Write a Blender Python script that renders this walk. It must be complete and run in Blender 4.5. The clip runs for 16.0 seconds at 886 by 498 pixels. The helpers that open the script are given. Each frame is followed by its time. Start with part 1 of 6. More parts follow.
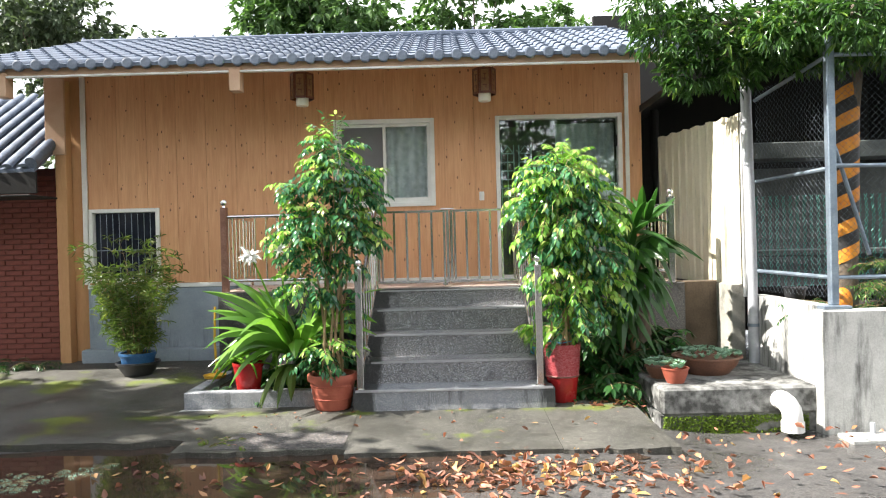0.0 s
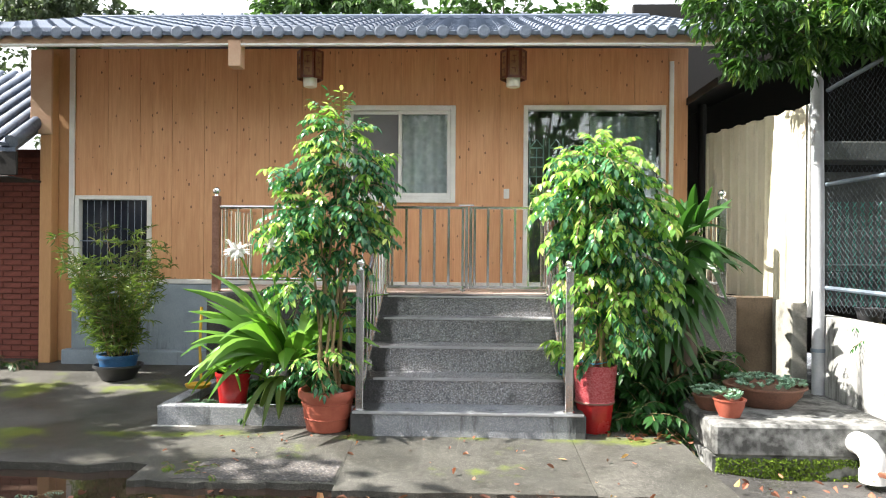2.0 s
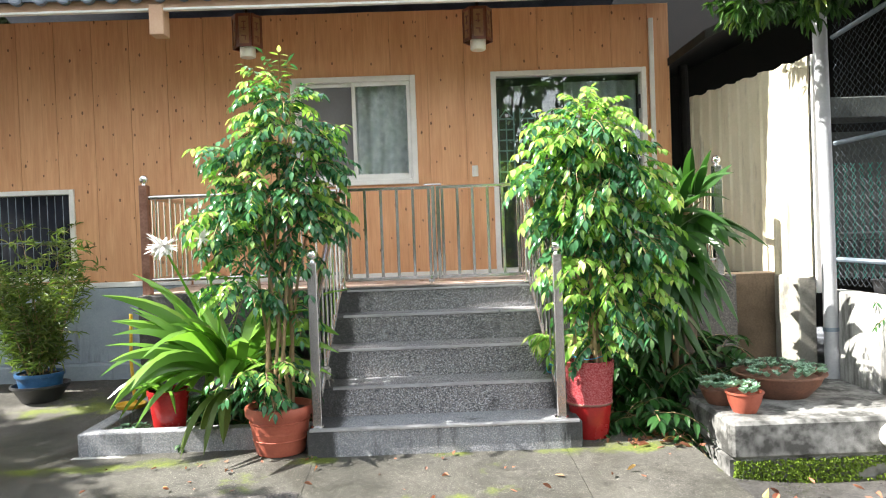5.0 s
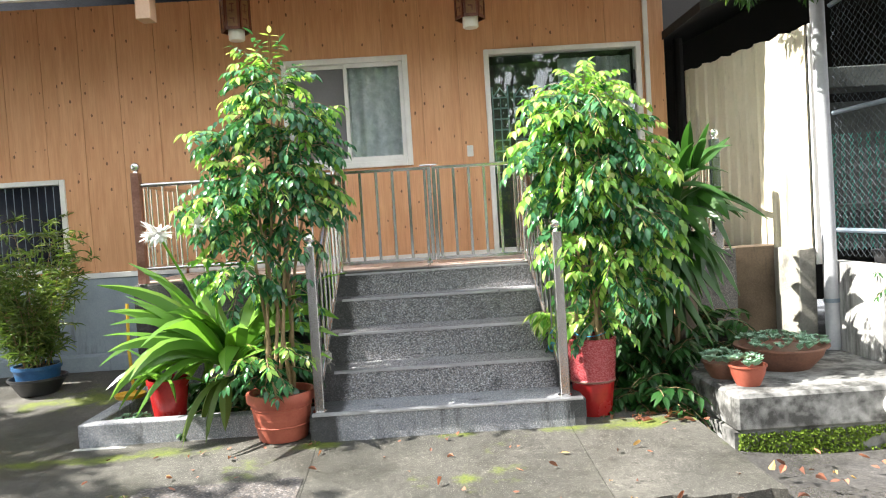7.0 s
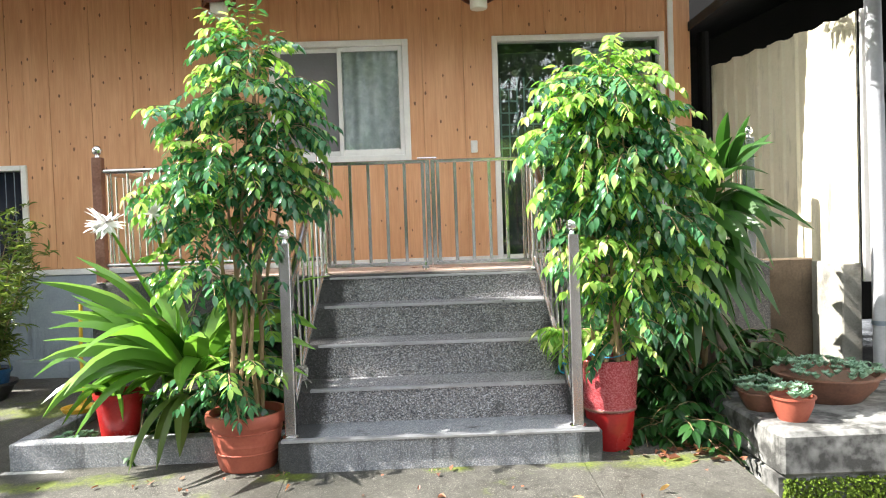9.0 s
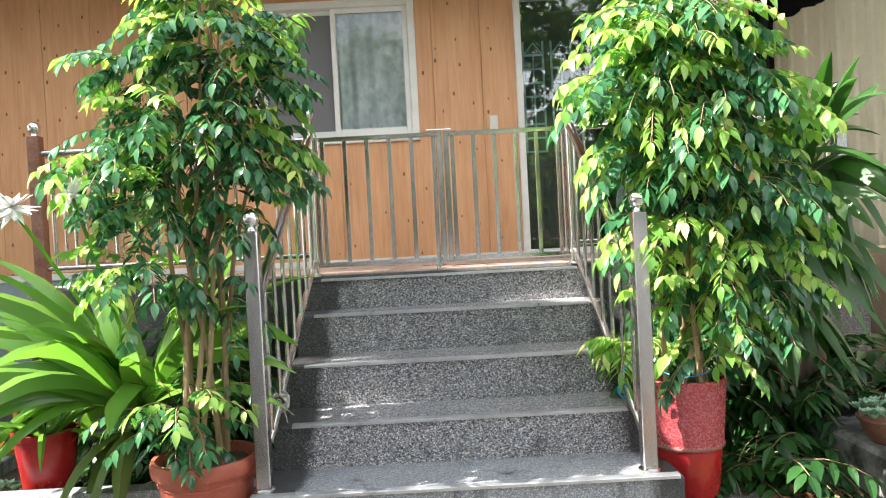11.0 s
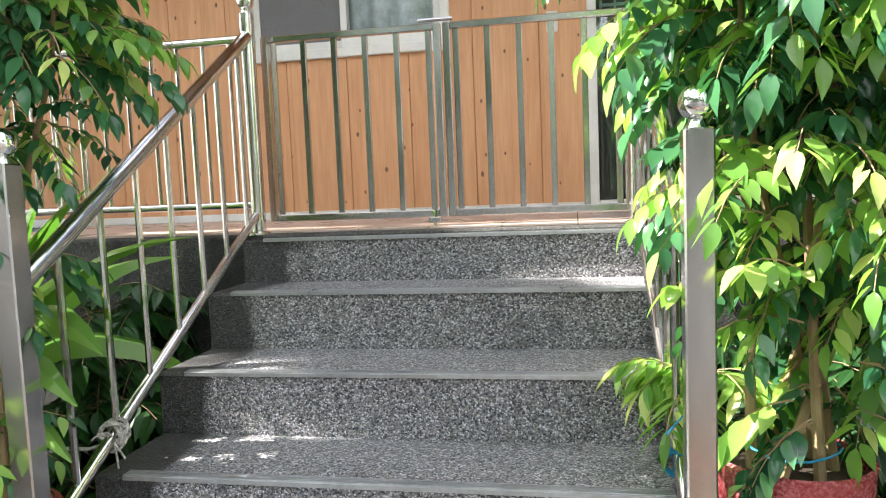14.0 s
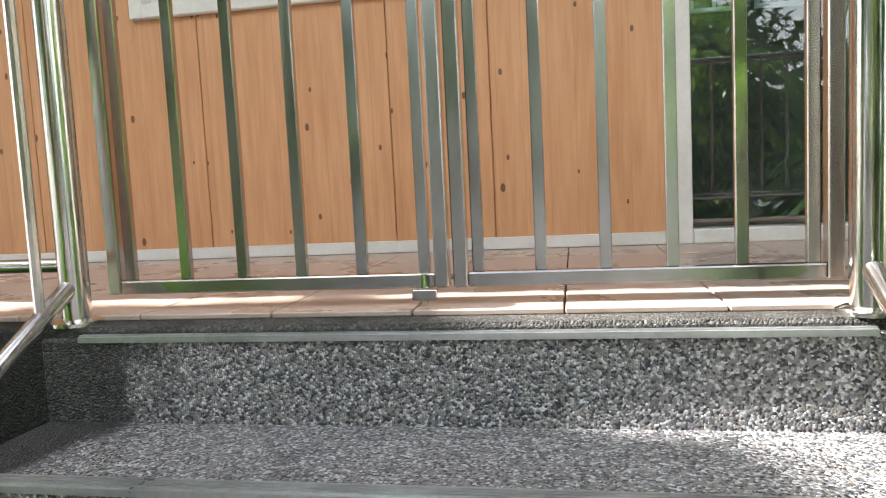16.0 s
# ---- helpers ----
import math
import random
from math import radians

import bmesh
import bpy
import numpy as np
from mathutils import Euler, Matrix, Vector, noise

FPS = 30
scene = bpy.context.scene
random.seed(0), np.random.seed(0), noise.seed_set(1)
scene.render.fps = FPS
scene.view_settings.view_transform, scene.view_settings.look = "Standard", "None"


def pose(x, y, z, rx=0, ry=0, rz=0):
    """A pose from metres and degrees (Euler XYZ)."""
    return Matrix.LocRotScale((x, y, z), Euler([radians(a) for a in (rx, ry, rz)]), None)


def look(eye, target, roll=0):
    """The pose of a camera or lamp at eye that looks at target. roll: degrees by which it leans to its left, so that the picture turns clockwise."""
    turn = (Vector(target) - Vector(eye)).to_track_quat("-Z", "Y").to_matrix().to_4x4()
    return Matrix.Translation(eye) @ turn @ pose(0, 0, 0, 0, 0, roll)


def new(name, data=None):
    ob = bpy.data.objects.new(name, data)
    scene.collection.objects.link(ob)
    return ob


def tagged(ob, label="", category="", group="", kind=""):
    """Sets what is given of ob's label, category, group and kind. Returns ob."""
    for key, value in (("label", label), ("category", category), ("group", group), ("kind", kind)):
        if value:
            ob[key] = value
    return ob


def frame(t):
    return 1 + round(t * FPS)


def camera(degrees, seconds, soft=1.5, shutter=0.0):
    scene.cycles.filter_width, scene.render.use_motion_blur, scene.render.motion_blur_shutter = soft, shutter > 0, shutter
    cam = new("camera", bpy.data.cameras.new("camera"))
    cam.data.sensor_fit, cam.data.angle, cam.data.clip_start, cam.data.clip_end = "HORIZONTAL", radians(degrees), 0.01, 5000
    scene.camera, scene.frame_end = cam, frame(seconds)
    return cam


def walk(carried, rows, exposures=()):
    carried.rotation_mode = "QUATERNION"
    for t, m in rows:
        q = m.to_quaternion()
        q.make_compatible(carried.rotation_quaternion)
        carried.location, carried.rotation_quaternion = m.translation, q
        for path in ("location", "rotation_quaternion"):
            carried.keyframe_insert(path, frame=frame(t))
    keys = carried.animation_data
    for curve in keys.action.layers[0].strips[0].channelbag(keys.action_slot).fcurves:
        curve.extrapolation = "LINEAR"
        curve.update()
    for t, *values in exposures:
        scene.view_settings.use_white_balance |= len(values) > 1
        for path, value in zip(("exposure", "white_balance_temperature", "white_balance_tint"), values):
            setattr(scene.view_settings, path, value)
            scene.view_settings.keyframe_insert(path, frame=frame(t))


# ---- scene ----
cam = camera(63.26, 16.0, soft=1.1)
ROWS = [  # seconds, x, y, z, yaw, pitch, roll
    (0.0, 0.070, 0.430, 1.500, 0.32, -0.41, 1.44),
    (0.5, 0.103, 0.676, 1.492, 0.89, -0.46, 0.94),
    (1.0, 0.073, 0.884, 1.467, 0.50, 0.61, 1.62),
    (1.5, 0.066, 1.126, 1.456, 1.75, 1.83, 1.09),
    (2.0, 0.092, 1.322, 1.452, 1.98, 0.06, -0.48),
    (2.5, 0.051, 1.600, 1.442, 0.39, 0.28, 1.44),
    (3.0, 0.058, 1.821, 1.444, 0.85, -0.62, 1.78),
    (3.5, 0.115, 2.011, 1.433, 1.88, -1.25, 0.20),
    (4.0, 0.090, 2.094, 1.442, -0.40, -0.83, 1.59),
    (6.5, 0.044, 2.134, 1.425, -1.02, -1.71, 2.65),
    (7.0, 0.030, 2.166, 1.417, -1.38, -2.35, 3.51),
    (7.5, 0.047, 2.247, 1.398, -2.55, -3.65, 3.59),
    (8.0, 0.093, 2.422, 1.387, -0.25, -1.76, 1.60),
    (10.5, -0.006, 3.546, 1.268, -3.29, -1.55, 2.46),
    (11.0, 0.035, 3.829, 1.243, -0.49, -1.13, 2.94),
    (11.5, 0.086, 4.071, 1.229, -3.06, -2.97, 2.68),
    (12.0, 0.126, 4.333, 1.223, -6.63, -3.20, 3.41),
    (12.5, 0.232, 4.538, 1.211, -4.61, -1.54, 1.89),
    (13.0, 0.362, 4.793, 1.216, -0.87, -2.37, 2.14),
    (13.5, 0.463, 5.026, 1.220, 3.79, -3.01, 3.82),
    (14.0, 0.624, 5.261, 1.201, 10.45, -4.90, 2.29),
    (14.5, 0.608, 5.562, 1.161, 11.53, -5.90, 1.92),
    (15.0, 0.457, 6.016, 1.176, 9.35, -5.86, 3.02),
    (15.5, 0.372, 6.432, 1.204, 8.48, -5.41, 2.16),
    (16.0, 0.354, 6.753, 1.295, 10.27, -5.24, 2.81),
]
walk(cam, [(t, pose(x, y, z, 90 + pitch, roll, yaw)) for t, x, y, z, yaw, pitch, roll in ROWS],
     exposures=[(0.0, 1.68), (3.5, 1.93), (8.0, 1.96), (12.0, 2.06), (14.5, 2.03), (16.0, 1.92)])

# ---- world and sun ----
SUN_ELEV, SUN_AZ = 47.0, 85.0   # degrees; azimuth turned from straight behind the walker towards the left
world = bpy.data.worlds.new("sky")
scene.world = world
world.use_nodes = True
wn = world.node_tree.nodes
sky = wn.new("ShaderNodeTexSky")
sky.sky_type = 'NISHITA'
sky.sun_disc = False
sky.sun_elevation = radians(SUN_ELEV)
sky.sun_rotation = radians(180 + SUN_AZ)
sky.air_density, sky.dust_density, sky.ozone_density = 1.0, 3.0, 1.0
wl = world.node_tree.links
wtc = wn.new("ShaderNodeTexCoord")
cloud = wn.new("ShaderNodeTexNoise")
cloud.inputs["Scale"].default_value, cloud.inputs["Detail"].default_value = 1.6, 6.0
wl.new(wtc.outputs["Generated"], cloud.inputs["Vector"])
cover = wn.new("ShaderNodeValToRGB")
cover.color_ramp.elements[0].position, cover.color_ramp.elements[1].position = 0.36, 0.50
wl.new(cloud.outputs["Fac"], cover.inputs[0])
blend = wn.new("ShaderNodeMix")
blend.data_type = 'RGBA'
wl.new(cover.outputs[0], blend.inputs["Factor"])
wl.new(sky.outputs[0], blend.inputs[6])
blend.inputs[7].default_value = (9.0, 9.3, 9.7, 1)
wl.new(blend.outputs[2], wn["Background"].inputs[0])
wn["Background"].inputs[1].default_value = 0.08
sun_data = bpy.data.lights.new("sun", 'SUN')
sun_data.energy, sun_data.angle, sun_data.color = 5.0, radians(0.5), (1.0, 0.955, 0.89)
sun = new("sun", sun_data)
to_sun = Vector((-math.sin(radians(SUN_AZ)) * math.cos(radians(SUN_ELEV)), -math.cos(radians(SUN_AZ)) * math.cos(radians(SUN_ELEV)), math.sin(radians(SUN_ELEV))))
sun.matrix_world = look(to_sun * 50, (0, 0, 0))

# ---- materials ----


def principled(name):
    m = bpy.data.materials.new(name)
    m.use_nodes = True
    nt = m.node_tree
    return m, nt, nt.nodes["Principled BSDF"]


def coords(nt, scale=(1, 1, 1)):
    tc = nt.nodes.new("ShaderNodeTexCoord")
    mp = nt.nodes.new("ShaderNodeMapping")
    mp.inputs["Scale"].default_value = scale
    nt.links.new(tc.outputs["Object"], mp.inputs["Vector"])
    return mp.outputs[0]


def noise_tex(nt, vec, scale, detail=4.0, rough=0.6):
    n = nt.nodes.new("ShaderNodeTexNoise")
    n.inputs["Scale"].default_value, n.inputs["Detail"].default_value, n.inputs["Roughness"].default_value = scale, detail, rough
    nt.links.new(vec, n.inputs["Vector"])
    return n.outputs["Fac"]


def ramp(nt, fac, stops):
    r = nt.nodes.new("ShaderNodeValToRGB")
    e = r.color_ramp.elements
    while len(e) < len(stops):
        e.new(0.5)
    for k, (p, c) in zip(e, stops):
        k.position, k.color = p, (*c, 1) if len(c) == 3 else c
    nt.links.new(fac, r.inputs[0])
    return r.outputs[0]


def grey(v):
    return (v, v, v)


def mixc(nt, fac, a, b, mode='MIX'):
    m = nt.nodes.new("ShaderNodeMix")
    m.data_type, m.blend_type = 'RGBA', mode
    for sock, val in ((m.inputs["Factor"], fac), (m.inputs[6], a), (m.inputs[7], b)):
        if isinstance(val, (int, float)):
            sock.default_value = val
        elif isinstance(val, tuple):
            sock.default_value = (*val, 1)
        else:
            nt.links.new(val, sock)
    return m.outputs[2]


def maths(nt, op, a, b=0.0):
    m = nt.nodes.new("ShaderNodeMath")
    m.operation = op
    for sock, val in zip(m.inputs, (a, b)):
        if isinstance(val, (int, float)):
            sock.default_value = val
        else:
            nt.links.new(val, sock)
    return m.outputs[0]


def bump(nt, bsdf, height, strength=0.3, dist=0.01):
    b = nt.nodes.new("ShaderNodeBump")
    b.inputs["Strength"].default_value, b.inputs["Distance"].default_value = strength, dist
    nt.links.new(height, b.inputs["Height"])
    nt.links.new(b.outputs[0], bsdf.inputs["Normal"])


def plain(name, c1, c2, scale=6.0, rough=0.6, metal=0.0, bumpy=0.2, fine=60.0, stretch=(1, 1, 1), spec=0.5, dist=0.004):
    """Paint, plastic, metal or plaster: two colours mixed by noise at two scales, with fine relief."""
    m, nt, b = principled(name)
    v = coords(nt, stretch)
    big, small = noise_tex(nt, v, scale), noise_tex(nt, v, fine, 3)
    both = maths(nt, 'ADD', maths(nt, 'MULTIPLY', big, 0.65), maths(nt, 'MULTIPLY', small, 0.35))
    nt.links.new(ramp(nt, both, [(0.38, c1), (0.62, c2)]), b.inputs["Base Color"])
    nt.links.new(ramp(nt, big, [(0.3, grey(max(rough - 0.08, 0.03))), (0.7, grey(min(rough + 0.1, 1)))]), b.inputs["Roughness"])
    b.inputs["Metallic"].default_value = metal
    b.inputs["Specular IOR Level"].default_value = spec
    if bumpy:
        bump(nt, b, small, bumpy, dist)
    return m


def stained(name, c1, c2, stain, scale=5.0, fine=70.0, amount=0.5, bumpy=0.5, rough=0.85, streak=True, grit=None, blotch=3.2, ends=0.0):
    """Concrete or plaster with dark blotches and runs that have their own shapes."""
    m, nt, b = principled(name)
    v = coords(nt)
    v2 = coords(nt, (3.0, 3.0, 0.5)) if streak else v
    big, small, blot = noise_tex(nt, v, scale), noise_tex(nt, v, fine, 4, 0.7), noise_tex(nt, v2, blotch * (0.6 if streak else 1.0), 7, 0.7)
    base = ramp(nt, maths(nt, 'ADD', maths(nt, 'MULTIPLY', big, 0.6), maths(nt, 'MULTIPLY', small, 0.4)), [(0.35, c1), (0.65, c2)])
    if grit:
        vo = nt.nodes.new("ShaderNodeTexVoronoi")
        vo.inputs["Scale"].default_value = grit[0]
        nt.links.new(v, vo.inputs["Vector"])
        sep = nt.nodes.new("ShaderNodeSeparateColor")
        nt.links.new(vo.outputs["Color"], sep.inputs[0])
        mid = tuple((p + q) * 0.32 for p, q in zip(grit[1], grit[2]))
        base = mixc(nt, grit[3], base, ramp(nt, sep.outputs[0], [(0.12, grit[1]), (0.45, mid), (0.72, (mid[0] * 1.25, mid[1] * 1.05, mid[2] * 0.85)), (0.95, grit[2])]))
    if ends:   # black mould that has crept in from the two ends
        sx = nt.nodes.new("ShaderNodeSeparateXYZ")
        nt.links.new(v, sx.inputs[0])
        far = maths(nt, 'SUBTRACT', maths(nt, 'ABSOLUTE', maths(nt, 'SUBTRACT', sx.outputs[0], 0.05)), ends)
        blot = maths(nt, 'ADD', blot, maths(nt, 'MULTIPLY', maths(nt, 'MAXIMUM', far, 0.0), 3.6))
    nt.links.new(mixc(nt, ramp(nt, blot, [(0.62 - 0.2 * amount, grey(0.0)), (0.78 - 0.2 * amount, grey(0.85))]), base, stain), b.inputs["Base Color"])
    b.inputs["Roughness"].default_value = rough
    if grit:
        bump(nt, b, maths(nt, 'SUBTRACT', 1.0, vo.outputs["Distance"]), bumpy, 0.004)
    else:
        bump(nt, b, small, bumpy, 0.006)
    return m


def wood_panel(name, light, dark):
    """Printed board: long grain, narrow strips, small dark knots."""
    m, nt, b = principled(name)
    tc = nt.nodes.new("ShaderNodeTexCoord")
    obi = nt.nodes.new("ShaderNodeObjectInfo")
    shift = nt.nodes.new("ShaderNodeVectorMath")
    shift.operation = 'ADD'
    comb = nt.nodes.new("ShaderNodeCombineXYZ")
    nt.links.new(maths(nt, 'MULTIPLY', obi.outputs["Random"], 7.0), comb.inputs[2])
    nt.links.new(tc.outputs["Object"], shift.inputs[0])
    nt.links.new(comb.outputs[0], shift.inputs[1])

    def scaled(s):
        mp = nt.nodes.new("ShaderNodeMapping")
        mp.inputs["Scale"].default_value = s
        nt.links.new(shift.outputs[0], mp.inputs["Vector"])
        return mp.outputs[0]
    grain = noise_tex(nt, scaled((1, 1, 0.07)), 42, 5, 0.65)
    broad = noise_tex(nt, scaled((1, 1, 0.25)), 5.0, 3)
    streaks = noise_tex(nt, scaled((1, 1, 0.03)), 95, 2)
    sx = nt.nodes.new("ShaderNodeSeparateXYZ")
    nt.links.new(tc.outputs["Object"], sx.inputs[0])
    strip = maths(nt, 'FLOOR', maths(nt, 'DIVIDE', sx.outputs[0], 0.092))
    wh = nt.nodes.new("ShaderNodeTexWhiteNoise")
    wh.noise_dimensions = '1D'
    nt.links.new(strip, wh.inputs["W"])
    fr = maths(nt, 'FRACT', maths(nt, 'DIVIDE', sx.outputs[0], 0.092))
    seam = maths(nt, 'LESS_THAN', maths(nt, 'ABSOLUTE', maths(nt, 'SUBTRACT', fr, 0.5)), 0.482)
    mixed = maths(nt, 'ADD', maths(nt, 'ADD', maths(nt, 'MULTIPLY', grain, 0.55), maths(nt, 'MULTIPLY', broad, 0.3)), maths(nt, 'MULTIPLY', wh.outputs["Value"], 0.05))
    col = ramp(nt, mixed, [(0.32, dark), (0.55, light), (0.72, tuple(min(1, c * 1.12) for c in light))])
    col = mixc(nt, ramp(nt, streaks, [(0.60, grey(0)), (0.74, grey(0.26))]), col, tuple(c * 0.55 for c in dark))
    col = mixc(nt, maths(nt, 'MULTIPLY', maths(nt, 'SUBTRACT', 1.0, seam), 0.18), col, tuple(c * 0.45 for c in dark))
    vo = nt.nodes.new("ShaderNodeTexVoronoi")
    vo.voronoi_dimensions = '2D'
    vo.inputs["Scale"].default_value = 7.0
    sk = nt.nodes.new("ShaderNodeSeparateXYZ")
    nt.links.new(scaled((1, 1, 0.55)), sk.inputs[0])
    ck = nt.nodes.new("ShaderNodeCombineXYZ")
    nt.links.new(sk.outputs[0], ck.inputs[0])
    nt.links.new(sk.outputs[2], ck.inputs[1])
    nt.links.new(ck.outputs[0], vo.inputs["Vector"])
    sep = nt.nodes.new("ShaderNodeSeparateColor")
    nt.links.new(vo.outputs["Color"], sep.inputs[0])
    size = maths(nt, 'ADD', maths(nt, 'MULTIPLY', sep.outputs[1], 0.04), 0.028)
    knot = maths(nt, 'MULTIPLY', maths(nt, 'LESS_THAN', vo.outputs["Distance"], size), maths(nt, 'GREATER_THAN', sep.outputs[0], 0.30))
    col = mixc(nt, maths(nt, 'MULTIPLY', knot, 0.82), col, (0.09, 0.035, 0.012))
    nt.links.new(col, b.inputs["Base Color"])
    b.inputs["Roughness"].default_value = 0.5
    bump(nt, b, grain, 0.12, 0.002)
    return m


def leafy(name, dark, light, young, rough=0.32, young_at=0.8, thick=0.35):
    """Leaf blades: colour varies from leaf to leaf, light passes through them."""
    m, nt, b = principled(name)
    geo = nt.nodes.new("ShaderNodeNewGeometry")
    v = coords(nt)
    big = noise_tex(nt, v, 2.2, 2)
    fac = maths(nt, 'ADD', maths(nt, 'MULTIPLY', geo.outputs["Random Per Island"], 0.75), maths(nt, 'MULTIPLY', big, 0.35))
    col = ramp(nt, fac, [(0.12, dark), (0.62, light), (young_at + 0.12, light), (min(young_at + 0.22, 1.0), young)])
    nt.links.new(col, b.inputs["Base Color"])
    b.inputs["Roughness"].default_value = rough
    b.inputs["Specular IOR Level"].default_value = 0.55
    tr = nt.nodes.new("ShaderNodeBsdfTranslucent")
    nt.links.new(mixc(nt, 1.0, col, (1.05, 1.22, 0.68), 'MULTIPLY'), tr.inputs[0])
    mx = nt.nodes.new("ShaderNodeMixShader")
    mx.inputs[0].default_value = thick
    nt.links.new(b.outputs[0], mx.inputs[1])
    nt.links.new(tr.outputs[0], mx.inputs[2])
    nt.links.new(mx.outputs[0], nt.nodes["Material Output"].inputs[0])
    return m


def glassy(name, tint=(0.92, 0.96, 0.95), rough=0.0):
    m, nt, b = principled(name)
    b.inputs["Base Color"].default_value = (*tint, 1)
    b.inputs["Roughness"].default_value = rough
    b.inputs["Transmission Weight"].default_value = 1.0
    b.inputs["IOR"].default_value = 1.5
    return m


M_WOOD = wood_panel("pine_board", (0.71, 0.39, 0.205), (0.59, 0.29, 0.137))
M_POST = plain("painted_timber", (0.48, 0.25, 0.11), (0.56, 0.31, 0.14), 5, 0.55, stretch=(1, 1, 0.2))
M_PINK = plain("eave_paint", (0.50, 0.31, 0.20), (0.56, 0.37, 0.25), 4, 0.6)
M_WHITE = plain("white_paint", (0.72, 0.71, 0.68), (0.82, 0.81, 0.78), 5, 0.45, bumpy=0.05)
M_TILE = plain("roof_tile", (0.075, 0.095, 0.135), (0.16, 0.19, 0.245), 3, 0.42, bumpy=0.25, fine=40)
M_PEBBLE = stained("washed_pebble", (0.095, 0.100, 0.118), (0.23, 0.24, 0.275), (0.008, 0.008, 0.007), 2.2, 60, 0.34, 1.0, 0.40, False, (200, (0.006, 0.007, 0.010), (0.86, 0.87, 0.92), 0.74), 2.4, 0.68)
# Grimy, mouldy pebble, darkened further for the shade on the deck front.
M_PEBDARK = stained("grimy_shaded_pebble", (0.03, 0.031, 0.033), (0.09, 0.09, 0.092), (0.006, 0.006, 0.005), 2.2, 60, 0.75, 1.0, 0.7, False, (200, (0.006, 0.006, 0.006), (0.26, 0.25, 0.23), 0.5), 2.0)
M_KERB = stained("kerb_pebble", (0.28, 0.305, 0.35), (0.43, 0.46, 0.515), (0.03, 0.03, 0.03), 3, 60, 0.34, 1.0, 0.75, True, (240, (0.06, 0.065, 0.075), (0.66, 0.67, 0.70), 0.6))
M_KERBS = stained("stained_kerb_pebble", (0.28, 0.305, 0.35), (0.43, 0.46, 0.515), (0.012, 0.012, 0.011), 3, 60, 0.30, 1.0, 0.6, True, (240, (0.06, 0.065, 0.075), (0.66, 0.67, 0.70), 0.6), 3.2, 0.68)
M_STRIP = plain("nosing_metal", (0.45, 0.46, 0.48), (0.62, 0.63, 0.65), 8, 0.35, 0.75, 0.1)
M_STEEL = plain("stainless", (0.60, 0.58, 0.55), (0.72, 0.70, 0.67), 3, 0.16, 1.0, 0.03)
M_BRUSH = plain("brushed_steel", (0.44, 0.425, 0.41), (0.56, 0.545, 0.53), 4, 0.17, 1.0, 0.05, stretch=(1, 1, 0.15))
M_RUSTY = plain("old_red_steel", (0.20, 0.09, 0.06), (0.38, 0.20, 0.15), 9, 0.4, 0.5)
M_CHROME = plain("chrome", (0.80, 0.80, 0.80), (0.86, 0.86, 0.86), 4, 0.06, 1.0, 0.0)
M_PLASTER = stained("grey_plaster", (0.26, 0.31, 0.36), (0.36, 0.41, 0.46), (0.13, 0.15, 0.16), 4, 60, 0.35, 0.4)
M_CONC = stained("concrete", (0.24, 0.23, 0.20), (0.36, 0.345, 0.30), (0.05, 0.052, 0.04), 3, 70, 0.55, 0.5, 0.85, False)
M_CONCW = stained("white_concrete", (0.36, 0.36, 0.34), (0.60, 0.595, 0.57), (0.045, 0.045, 0.042), 3, 70, 0.68, 0.5, blotch=2.6)
M_GRIMY = stained("grimy_concrete", (0.16, 0.16, 0.155), (0.36, 0.36, 0.34), (0.014, 0.014, 0.012), 4, 80, 1.0, 0.6, 0.85, False, None, 5.0)
M_BROWNW = stained("brown_wall", (0.07, 0.05, 0.033), (0.16, 0.118, 0.08), (0.03, 0.025, 0.02), 4, 60, 0.5, 0.4)
M_FENCE = stained("cream_sheet", (0.58, 0.54, 0.40), (0.68, 0.63, 0.49), (0.24, 0.22, 0.18), 3, 40, 0.4, 0.1, 0.55)
M_PIPE = plain("grey_pipe", (0.42, 0.43, 0.46), (0.52, 0.53, 0.55), 5, 0.45)
M_GALV = plain("galvanised", (0.20, 0.25, 0.31), (0.31, 0.37, 0.43), 8, 0.42, 0.6)
M_GREENW = plain("green_wire", (0.04, 0.26, 0.20), (0.07, 0.38, 0.30), 8, 0.5)
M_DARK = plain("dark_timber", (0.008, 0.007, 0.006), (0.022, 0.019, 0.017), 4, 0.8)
# Dark grey, picked so that the inside of the house reads unlit.
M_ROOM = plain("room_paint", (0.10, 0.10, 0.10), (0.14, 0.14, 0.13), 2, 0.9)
M_BRICK = plain("brick", (0.16, 0.045, 0.035), (0.25, 0.08, 0.06), 12, 0.85, bumpy=0.5)
M_MORTAR = plain("mortar", (0.10, 0.035, 0.028), (0.15, 0.05, 0.04), 12, 0.9)
M_TERRA = plain("terracotta", (0.31, 0.07, 0.042), (0.39, 0.105, 0.062), 5, 0.55, bumpy=0.12)
M_REDPOT = plain("red_glaze", (0.30, 0.014, 0.016), (0.40, 0.024, 0.022), 5, 0.22, bumpy=0.05)
M_REDTEX = plain("red_glaze_rough", (0.24, 0.012, 0.018), (0.48, 0.12, 0.13), 110, 0.25, bumpy=0.9, fine=190)
M_BLUEPOT = plain("blue_pot", (0.02, 0.08, 0.20), (0.04, 0.13, 0.27), 6, 0.4)
M_BLACKPOT = plain("black_plastic", (0.018, 0.018, 0.02), (0.035, 0.035, 0.037), 5, 0.4)
M_BROWNPOT = plain("brown_bowl", (0.13, 0.06, 0.04), (0.24, 0.11, 0.07), 6, 0.5)
